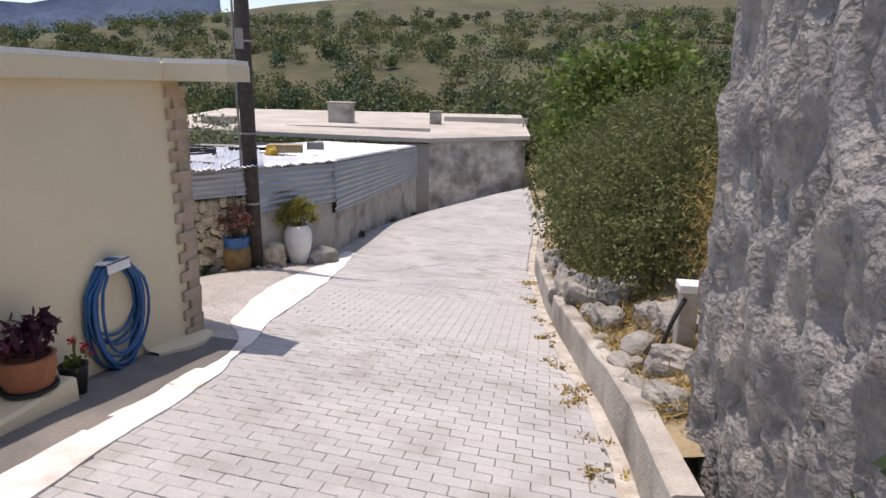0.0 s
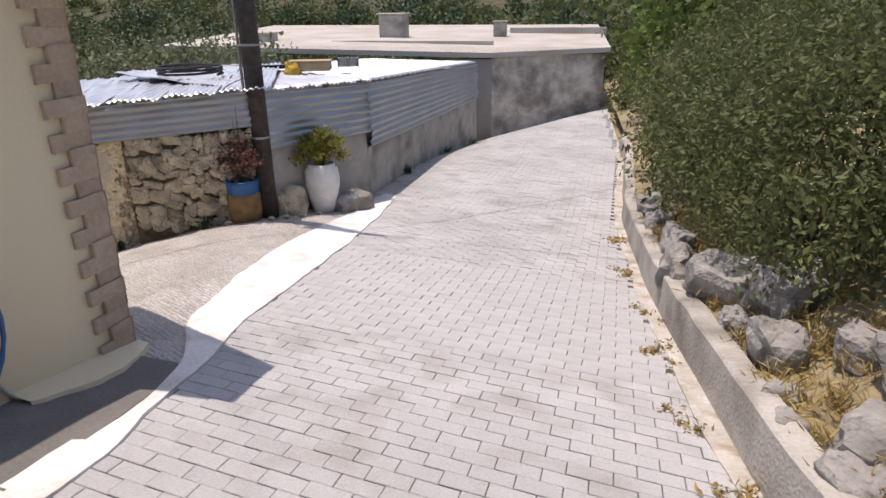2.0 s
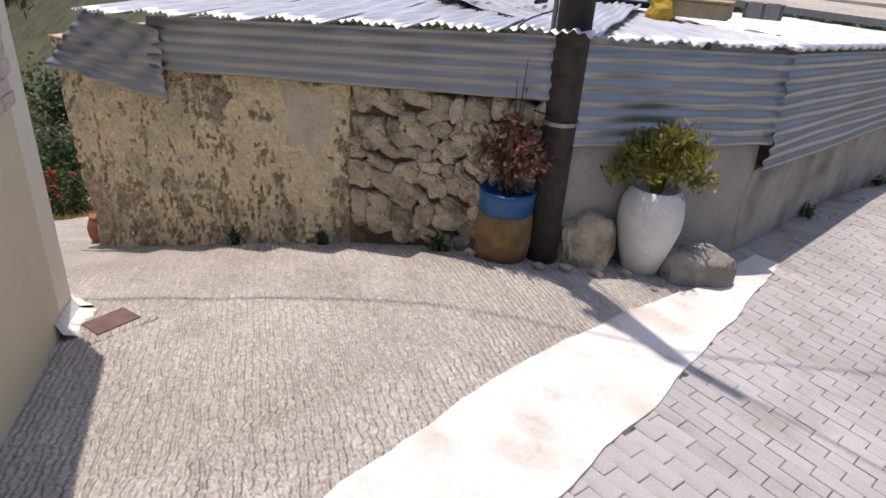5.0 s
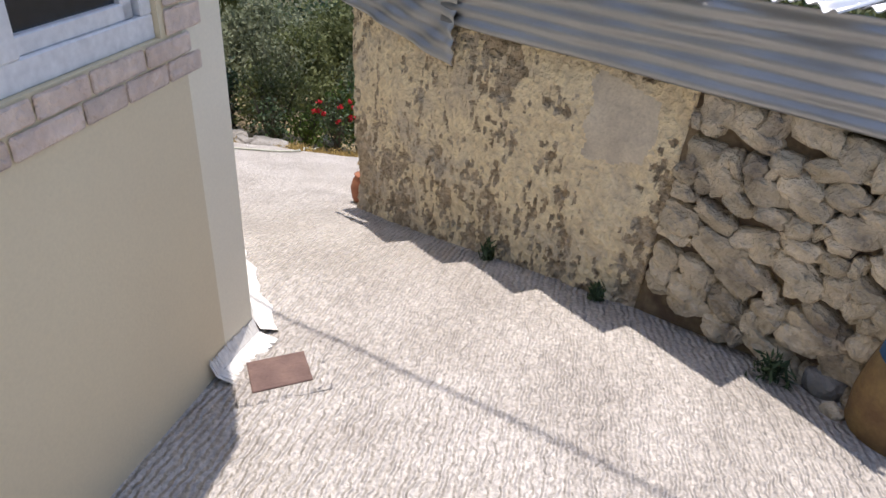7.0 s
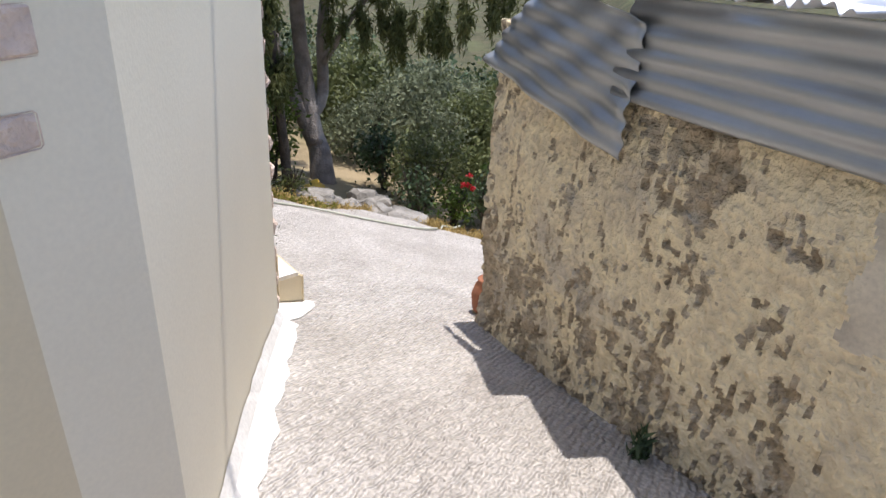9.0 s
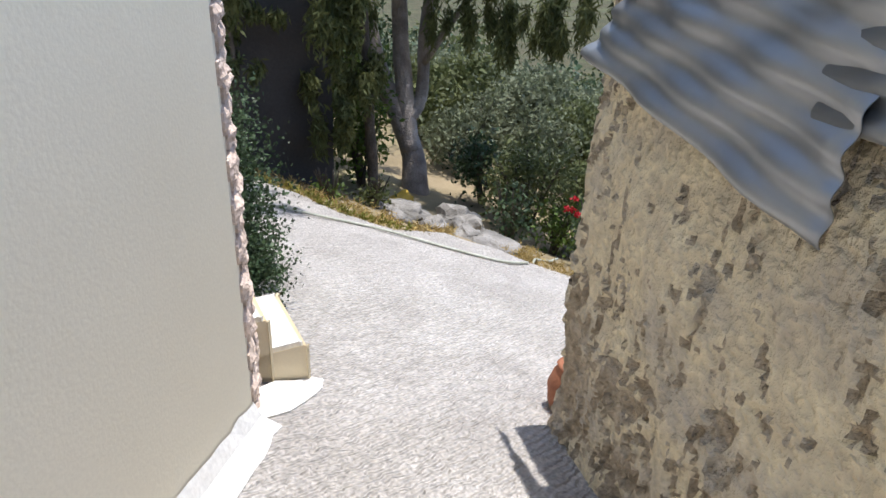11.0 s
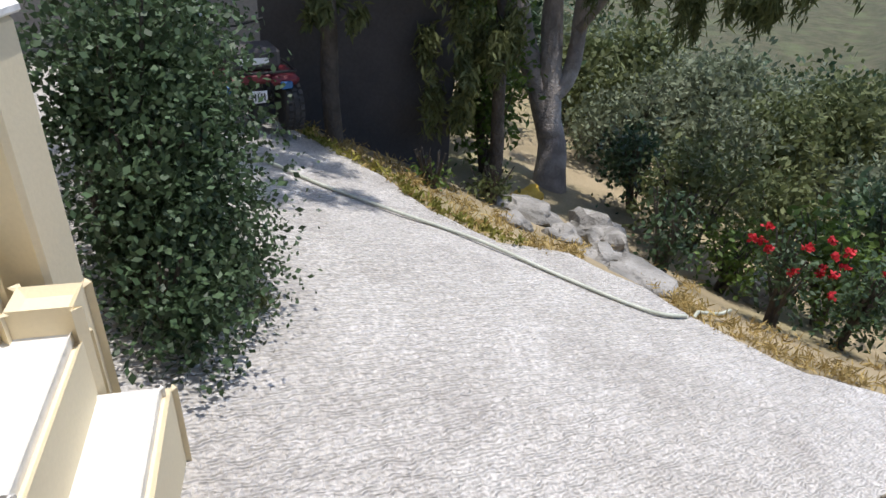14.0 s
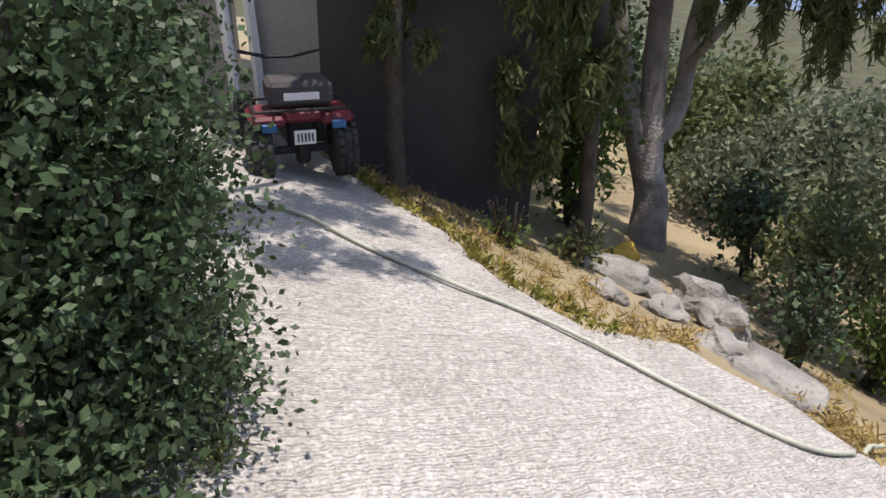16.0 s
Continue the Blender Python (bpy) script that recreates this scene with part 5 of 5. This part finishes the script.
quad_bike(-11.41, 2.82, on(-11.41, 2.82) + 0.0, 148)

# ---- garden trees and shrubs ----
def tree(name, x, y, z, limbs, clumps, leaf, mat_leaf, mat_bark, seed, label, density, aspect=4.0, droop=True):
    t = thing(name, x, y, z, label, "tree")
    bm = bmesh.new()
    for pts, rs in limbs:
        b = tube(spline([(p[0] - x, p[1] - y, p[2] - z) for p in pts], 5), list(np.interp(np.linspace(0, 1, (len(pts) - 1) * 5 + 1), np.linspace(0, 1, len(rs)), rs)), 12)
        for v in b.verts:
            v.co += 0.02 * noise.noise_vector(v.co * 3)
        me = bpy.data.meshes.new("tmp")
        b.to_mesh(me)
        b.free()
        bm.from_mesh(me)
        bpy.data.meshes.remove(me)
    part("trunk", bm, M[mat_bark], t, "", True)
    cs, rs, ns = [], [], []
    rng = random.Random(seed)
    for cx, cy, cz, r, h in clumps:
        for _ in range(7):
            cs.append((cx - x + rng.uniform(-1, 1) * r, cy - y + rng.uniform(-1, 1) * r, cz - z + rng.uniform(-0.5, 0.8) * h))
            rs.append((r * 0.34, r * 0.34, h * rng.uniform(0.35, 0.8)))
            ns.append(int(density * r * h))
    v, f = leaves(cs, rs, ns, leaf, seed, shell=0.1, aspect=aspect, up=-1.6 if droop else 0.0)
    obj("crown", v, f, M[mat_leaf], t)
    return t


tree("eucalyptus_tree", -15.06, 4.40, -4.55, [([(-15.07, 4.40, -4.70), (-15.28, 4.30, -3.88), (-15.50, 4.11, -3.12), (-15.68, 3.50, -1.99), (-15.75, 3.19, -0.76), (-15.77, 2.64, 2.17)], [0.30, 0.24, 0.18, 0.14, 0.11, 0.05]), ([(-15.43, 4.14, -3.22), (-15.68, 3.94, -2.36), (-15.83, 3.77, -1.13), (-15.82, 3.58, 2.67)], [0.17, 0.15, 0.13, 0.06]), ([(-15.54, 4.01, -2.74), (-15.79, 4.18, -2.40), (-15.97, 4.16, -1.49), (-16.15, 4.31, 0.32), (-16.36, 4.83, 2.53)], [0.12, 0.11, 0.10, 0.08, 0.04]), ([(-15.85, 4.17, -1.87), (-16.06, 5.09, -0.51), (-15.80, 6.39, 0.46)], [0.06, 0.05, 0.03])],
     [(-15.1, 4.9, -0.3, 0.6, 0.7), (-15.3, 5.7, -0.2, 0.6, 0.7), (-15.2, 6.5, 0.1, 0.6, 0.7), (-14.9, 4.1, 0.1, 0.6, 0.7), (-15.6, 3.2, -0.2, 0.6, 0.7), (-15.0, 7.6, 0.2, 0.5, 0.7), (-15.4, 5.2, 0.9, 0.9, 0.8), (-15.2, 6.8, 1.1, 0.9, 0.8), (-15.33, 4.70, -1.21, 0.35, 0.55), (-15.51, 5.28, -1.29, 0.35, 0.6), (-15.58, 5.76, -1.08, 0.35, 0.6), (-15.19, 6.12, -0.99, 0.4, 0.6), (-15.26, 6.78, -0.78, 0.45, 0.6), (-15.14, 7.34, -0.58, 0.4, 0.5), (-14.98, 3.55, -1.06, 0.4, 0.5), (-15.19, 2.79, -0.88, 0.5, 0.5), (-15.50, 4.30, 0.02, 0.6, 0.6), (-15.70, 3.14, 0.95, 0.9, 0.8), (-16.01, 4.65, 1.76, 0.9, 0.8)], 0.026, "leaf", "bark", 81, "tall grey-barked eucalyptus with forked limbs and hanging leaves", 800, 6.0)
# Second limb and clumps above z 1.9 are unseen, added to shade the drive.
tree("slim_tree", -12.34, 2.96, -2.77, [([(-12.35, 2.96, -2.91), (-12.37, 2.87, -2.11), (-12.44, 2.81, -1.15), (-12.47, 2.65, 1.12)], [0.10, 0.085, 0.075, 0.05]), ([(-12.46, 2.66, 0.9), (-11.7, 3.2, 1.9), (-10.3, 3.6, 2.3)], [0.045, 0.035, 0.015])],
     [(-10.7, 3.8, 2.3, 0.7, 0.35), (-11.2, 4.0, 2.5, 0.6, 0.35), (-10.2, 3.5, 2.3, 0.6, 0.3), (-11.6, 3.5, 2.4, 0.6, 0.35), (-12.50, 2.62, -1.25, 0.28, 0.22), (-12.35, 3.00, -1.39, 0.25, 0.22), (-12.53, 2.80, -0.77, 0.45, 0.3), (-12.42, 2.49, -0.02, 0.7, 0.5), (-12.95, 3.26, 0.30, 0.6, 0.5), (-11.58, 3.08, 1.96, 0.9, 0.5), (-10.90, 3.14, 2.33, 0.8, 0.5)], 0.03, "leaf", "bark_dark", 82, "slim dark-trunked tree in front of the grey wall, upper limb added for shade", 1300, 4.0)
tree("slim_tree", -14.05, 4.02, -3.83, [([(-14.06, 4.02, -3.93), (-14.02, 3.95, -2.50), (-13.98, 3.76, 0.53)], [0.09, 0.075, 0.05])],
     [(-13.6, 3.75, -1.6, 0.42, 0.6), (-13.45, 3.8, -2.3, 0.35, 0.5), (-13.3, 3.6, -0.8, 0.5, 0.6), (-13.2, 3.5, 0.2, 0.6, 0.6), (-14.08, 3.86, 0.35, 0.6, 0.5), (-13.64, 3.69, -0.62, 0.4, 0.4)], 0.03, "leaf", "bark_dark", 83, "slim tree at the corner of the grey house", 1500, 4.0)


def gz(x, y):
    return land(x, y)


def garden(x, y, r, h, material, leaf, seed, label, density=1500, name="garden_shrub", up=0.0):
    z = gz(x, y)
    rng = random.Random(seed)
    lumps = [(x, y, z + h * 0.45, r, r, h * 0.5)] + [(x + rng.uniform(-0.6, 0.6) * r, y + rng.uniform(-0.6, 0.6) * r, z + h * rng.uniform(0.35, 0.8), r * 0.6, r * 0.6, h * 0.32) for _ in range(4)]
    return shrub(name, lumps, leaf, material, seed, label, density=density, aspect=2.0, shell=0.35, group="garden shrubs")


for i, (x, y, r, h, m, lf) in enumerate(((-13.25, 6.15, 0.34, 0.85, "leaf_dark", 0.035), (-13.05, 7.2, 0.36, 0.95, "leaf_dark", 0.032), (-13.15, 7.75, 0.42, 1.1, "leaf_dark", 0.032), (-14.65, 3.58, 0.55, 2.6, "leaf_bright", 0.05), (-14.85, 6.24, 0.7, 1.5, "leaf", 0.045), (-15.55, 5.41, 0.6, 1.3, "leaf_dark", 0.045), (-16.36, 7.06, 0.8, 1.3, "leaf", 0.05), (-16.77, 5.94, 0.9, 1.5, "leaf_grey", 0.05), (-17.39, 4.63, 0.9, 1.6, "leaf_grey", 0.05), (-18.28, 6.85, 1.1, 1.7, "leaf", 0.06), (-14.13, 7.74, 0.6, 1.3, "leaf_bright", 0.045), (-15.45, 8.36, 0.9, 1.6, "leaf_dark", 0.05), (-17.74, 8.73, 1.1, 1.6, "leaf_grey", 0.06), (-13.97, 6.69, 0.45, 0.9, "leaf_bright", 0.04), (-19.33, 3.75, 1.2, 2.0, "leaf", 0.07), (-20.23, 5.49, 1.2, 2.0, "leaf_grey", 0.07), (-20.64, 7.79, 1.3, 2.0, "leaf", 0.07), (-17.18, 2.34, 1.2, 3.4, "leaf_dark", 0.06), (-13.38, 4.24, 0.30, 0.45, "leaf", 0.035), (-12.48, 3.97, 0.22, 0.3, "leaf_bright", 0.03), (-21.52, 10.29, 1.4, 2.2, "leaf_dark", 0.07), (-13.43, 8.66, 0.7, 1.2, "leaf_dark", 0.045))):
    garden(x, y, r, h, m, lf, 100 + i, {"leaf_dark": "dark green leafy garden shrub", "leaf_bright": "fresh green garden shrub in sunlight", "leaf": "olive-green garden shrub on the slope", "leaf_grey": "silvery grey-green olive shrub on the slope"}[m])
rng = random.Random(77)
for i in range(15):
    bx, by, bh = rng.choice(((-13.05, 7.2, 0.95), (-13.15, 7.75, 1.1)))
    a = rng.uniform(-1.9, 1.4)
    x, y = bx + 0.36 * math.cos(a), by + 0.38 * math.sin(a)
    v, f = leaves([(0, 0, 0)], [(0.045, 0.045, 0.035)], [26], 0.032, 200 + i, shell=0.2, aspect=1.1)
    ob = tagged(obj("rose", v, f, M["petal"]), "red rose bloom on a garden shrub", "flower", "roses")
    ob.location = (x, y, gz(x, y) + bh * rng.uniform(0.5, 0.95))
for i, (x, y, rx, ry, rz_) in enumerate(((-13.73, 5.35, 0.24, 0.32, 0.24), (-12.97, 5.22, 0.2, 0.16, 0.10), (-13.66, 4.58, 0.4, 0.24, 0.14), (-12.28, 5.77, 0.16, 0.2, 0.08), (-12.60, 4.83, 0.12, 0.16, 0.08), (-13.24, 5.61, 0.2, 0.2, 0.15), (-12.08, 6.14, 0.3, 0.2, 0.08), (-14.25, 7.08, 0.25, 0.2, 0.2))):
    rock("garden_rock", x, y, rx, ry, rz_, 300 + i, "rock", "pale limestone outcrop in the garden", gz(x, y), i * 40, 0.65, group="garden rocks")
rag = thing("yellow_bundle", -14.19, 4.37, gz(-14.19, 4.37) + 0.10, "crumpled yellow plastic sheet thrown on rocks", "plastic sheet")
part("sheet", rough_rock(0.28, 0.16, 0.10, 6, 3, 0.7, 0.4), M["yellow"], rag)
part("fold", rough_rock(0.12, 0.10, 0.08, 9, 3, 0.7, 0.4), M["timber_light"], rag)
rng = random.Random(12)
C1, R1, N1 = [], [], []
for i in range(150):
    y = rng.uniform(2.6, 8.2)
    x = lerp(DRIVE_E, y) - abs(rng.gauss(0, 0.7)) + 0.05
    C1.append((x, y, gz(x, y) + 0.03))
    R1.append((0.16, 0.16, 0.07))
    N1.append(40)
v, f = leaves(C1, R1, N1, 0.011, 34, shell=0.05, aspect=7.0, up=0.5)
tagged(obj("dry_grass", v, f, M["straw"]), "dry trodden grass along the garden edge", "grass", kind="stuff")
C1 = [(lerp(DRIVE_E, y) - rng.uniform(0.0, 0.18), y, 0) for y in np.linspace(2.8, 5.3, 26)]
C1 = [(x, float(y), gz(x, float(y)) + 0.05) for x, y, _ in C1]
v, f = leaves(C1, [(0.09, 0.09, 0.07)] * len(C1), [34] * len(C1), 0.02, 35, shell=0.1, aspect=3.0, up=0.6)
tagged(obj("weeds", v, f, M["leaf_yellow"]), "yellow-green weeds on the edge of the drive", "weeds", kind="stuff")

# ---- hillside scrub and distance ----
rng = random.Random(3)
cs, rs, ns = [], [], []
cs2, rs2, ns2 = [], [], []
for i in range(2100):
    near = i < 1050
    y = rng.uniform(33, 78) if near else 60 + 120 * rng.random()
    x = rng.uniform(-1.25, 0.45) * (y + 12) - 2
    if near and x > -0.08 * y and y < 34:
        continue
    r = rng.uniform(1.6, 3.2) if near else rng.uniform(1.0, 2.6)
    z = land(x, y)
    tgt = (cs, rs, ns) if rng.random() < 0.6 else (cs2, rs2, ns2)
    for q in range(3):
        tgt[0].append((x + rng.uniform(-0.7, 0.7) * r, y + rng.uniform(-0.7, 0.7) * r, z + r * rng.uniform(0.3, 0.9)))
        tgt[1].append((r * 0.7, r * 0.7, r * 0.62))
        tgt[2].append(130 if near else 70)
for i in range(520):
    x = -rng.uniform(42, 130)
    y = rng.uniform(-0.75, 0.45) * -x + 6
    r = rng.uniform(1.4, 3.2)
    z = land(x, y)
    tgt = (cs, rs, ns) if rng.random() < 0.5 else (cs2, rs2, ns2)
    for q in range(2):
        tgt[0].append((x + rng.uniform(-0.7, 0.7) * r, y + rng.uniform(-0.7, 0.7) * r, z + r * rng.uniform(0.3, 0.9)))
        tgt[1].append((r * 0.75, r * 0.75, r * 0.7))
        tgt[2].append(110)
c3, r3, n3 = [], [], []
for i in range(300):
    x = -rng.uniform(20, 46)
    y = rng.uniform(-0.5, 0.35) * -x + 5
    r = rng.uniform(0.7, 1.5)
    for q in range(2):
        c3.append((x + rng.uniform(-0.7, 0.7) * r, y + rng.uniform(-0.7, 0.7) * r, land(x, y) + r * rng.uniform(0.2, 0.7)))
        r3.append((r * 0.75, r * 0.75, r * 0.6))
        n3.append(240)
v, f = leaves(c3, r3, n3, 0.085, 94, shell=0.4, aspect=1.8)
tagged(obj("slope_scrub", v, f, M["leaf_grey"]), "grey-green scrub filling the slope below the garden", "scrub", kind="stuff")
v, f = leaves(cs, rs, ns, 0.26, 91, shell=0.6, aspect=1.5)
tagged(obj("hillside_scrub", v, f, M["leaf"]), "dark olive scrub and carob trees over the slope", "scrub", kind="stuff")
v, f = leaves(cs2, rs2, ns2, 0.26, 92, shell=0.6, aspect=1.5)
tagged(obj("hillside_trees", v, f, M["leaf_dark"]), "darker evergreen bushes scattered over the slope", "scrub", kind="stuff")
shrub("pale_tree", [(-9.5, 17.0, 0.1, 1.3, 1.3, 1.0), (-11.5, 17.5, 0.2, 1.5, 1.3, 1.1), (-13.5, 17.0, 0.0, 1.4, 1.3, 1.0)], 0.07, "leaf_grey", 93, "half-bare pale green tree behind the shed", "tree", aspect=2.0, shell=0.3, density=700)
V, F = [], []
N = 90
for i in range(N + 1):
    az = radians(28 + 170 * i / N)
    h = 230 * (0.55 + 0.45 * math.sin(i * 0.16 + 1.2)) * (0.85 + 0.25 * noise.noise((i * 0.22, 0, 0)))
    low = step(64, 84, 28 + 170 * i / N)
    h = h * (1 - low) + low * (20 + 40 * noise.noise((i * 0.3, 5, 0)))
    for k in range(7):
        u = k / 6
        R = 1500 - 500 * (1 - u) * (1 - u)
        V.append((-R * math.sin(az), R * math.cos(az), -160 + (h + 160) * u + 30 * u * (1 - u) * noise.noise((i * 0.7, k * 1.1, 3))))
for i in range(N):
    F += [(i * 7 + k, (i + 1) * 7 + k, (i + 1) * 7 + k + 1, i * 7 + k + 1) for k in range(6)]
tagged(obj("backdrop", V, F, M["mountain"], None, "mountain range beyond the valley, tinted with blue haze", True), kind="structure")

# ---- small far things ----
mx, my = -20.16, 6.27
meter = thing("meter_box", mx, my, land(mx, my), "small white meter box on a post among shrubs", "meter box")
part("post", boxes((-0.04, 0.04, -0.04, 0.04, -0.2, -3.9 - land(mx, my)), bev=0.005), M["greywall"], meter)
part("box", boxes((-0.10, 0.10, -0.15, 0.15, -4.1 - land(mx, my), -3.82 - land(mx, my)), bev=0.01), M["upvc"], meter, "white enclosure")
for hx, hy, hz, w, h, mt in ((-76.7, 12.9, -20.2, 1.0, 3.0, "terracotta"), (-72.0, 14.6, -20.2, 1.2, 1.0, "white")):
    far_house = thing("far_house", hx, hy, hz, "small flat-roofed house far down the valley", "house", "far houses")
    part("wall", boxes((-w, w, -w * 0.6, w * 0.6, -6.0, h)), M["white"], far_house)
    part("gable", boxes((w + 0.01, w + 0.05, -w * 0.45, w * 0.3, 0.4, h - 0.5)), M[mt], far_house, "coloured wall panel")
    part("roof", boxes((-w - 0.2, w + 0.2, -w * 0.6 - 0.2, w * 0.6 + 0.2, h, h + 0.25)), M["white"], far_house)

# ---- road pavers, last ----
PW, PD, PH = 0.200, 0.100, 0.05
GAP = 0.0035


def paver_box(w, d, h, bev=0.0035):
    x, y = w / 2, d / 2
    V = [(-x, -y, -h), (x, -y, -h), (x, y, -h), (-x, y, -h), (-x, -y, -bev), (x, -y, -bev), (x, y, -bev), (-x, y, -bev), (-x + bev, -y + bev, 0), (x - bev, -y + bev, 0), (x - bev, y - bev, 0), (-x + bev, y - bev, 0)]
    F = [(0, 1, 5, 4), (1, 2, 6, 5), (2, 3, 7, 6), (3, 0, 4, 7), (4, 5, 9, 8), (5, 6, 10, 9), (6, 7, 11, 10), (7, 4, 8, 11), (8, 9, 10, 11)]
    return V, F


BV, BF = paver_box(PW - GAP, PD - GAP, PH)
one = bpy.data.meshes.new("paver")
one.from_pydata(BV, [], BF)
one.materials.append(M["paver"])
rng = random.Random(2)
V, F = [], []
single = 0
skew = -0.10
row = 0
y = -1.0
while y < 21.0:
    off = PW / 2 if row % 2 else 0.0
    x0, x1 = lerp(BAND_R, y) - 0.16, lerp(ROAD_R, y) + 0.14
    i0 = math.floor((x0 - off) / PW)
    x = i0 * PW + off
    while x < x1:
        cx, cy = x + PW / 2, y + skew * (x + 1.5)
        l, r = lerp(BAND_R, cy) + 0.02, lerp(ROAD_R, cy) - 0.03
        if l - 0.10 < cx < r - 0.03:
            z = paved(cx, cy) + rng.uniform(-0.0025, 0.0025)
            sx = (paved(cx + 0.1, cy) - paved(cx - 0.1, cy)) / 0.2 + rng.uniform(-0.006, 0.006)
            sy = (paved(cx, cy + 0.1) - paved(cx, cy - 0.1)) / 0.2 + rng.uniform(-0.01, 0.01)
            if 5.6 < y < 7.8 and single < 300:
                ob = new("paver", one)
                ob.parent = road
                ob.matrix_world = Matrix.Translation((cx, cy, z)) @ Matrix(((1, 0, 0, 0), (skew, 1, 0, 0), (sx, sy, 1, 0), (0, 0, 0, 1)))
                single += 1
            else:
                k = len(V)
                V += [(cx + a, cy + b + skew * a, z + c + sx * a + sy * b) for a, b, c in BV]
                F += [tuple(q + k for q in fc) for fc in BF]
        x += PW
    y += PD
    row += 1
tagged(obj("pavers", V, F, M["paver_far"], road, "rows of grey concrete pavers"), kind="stuff")
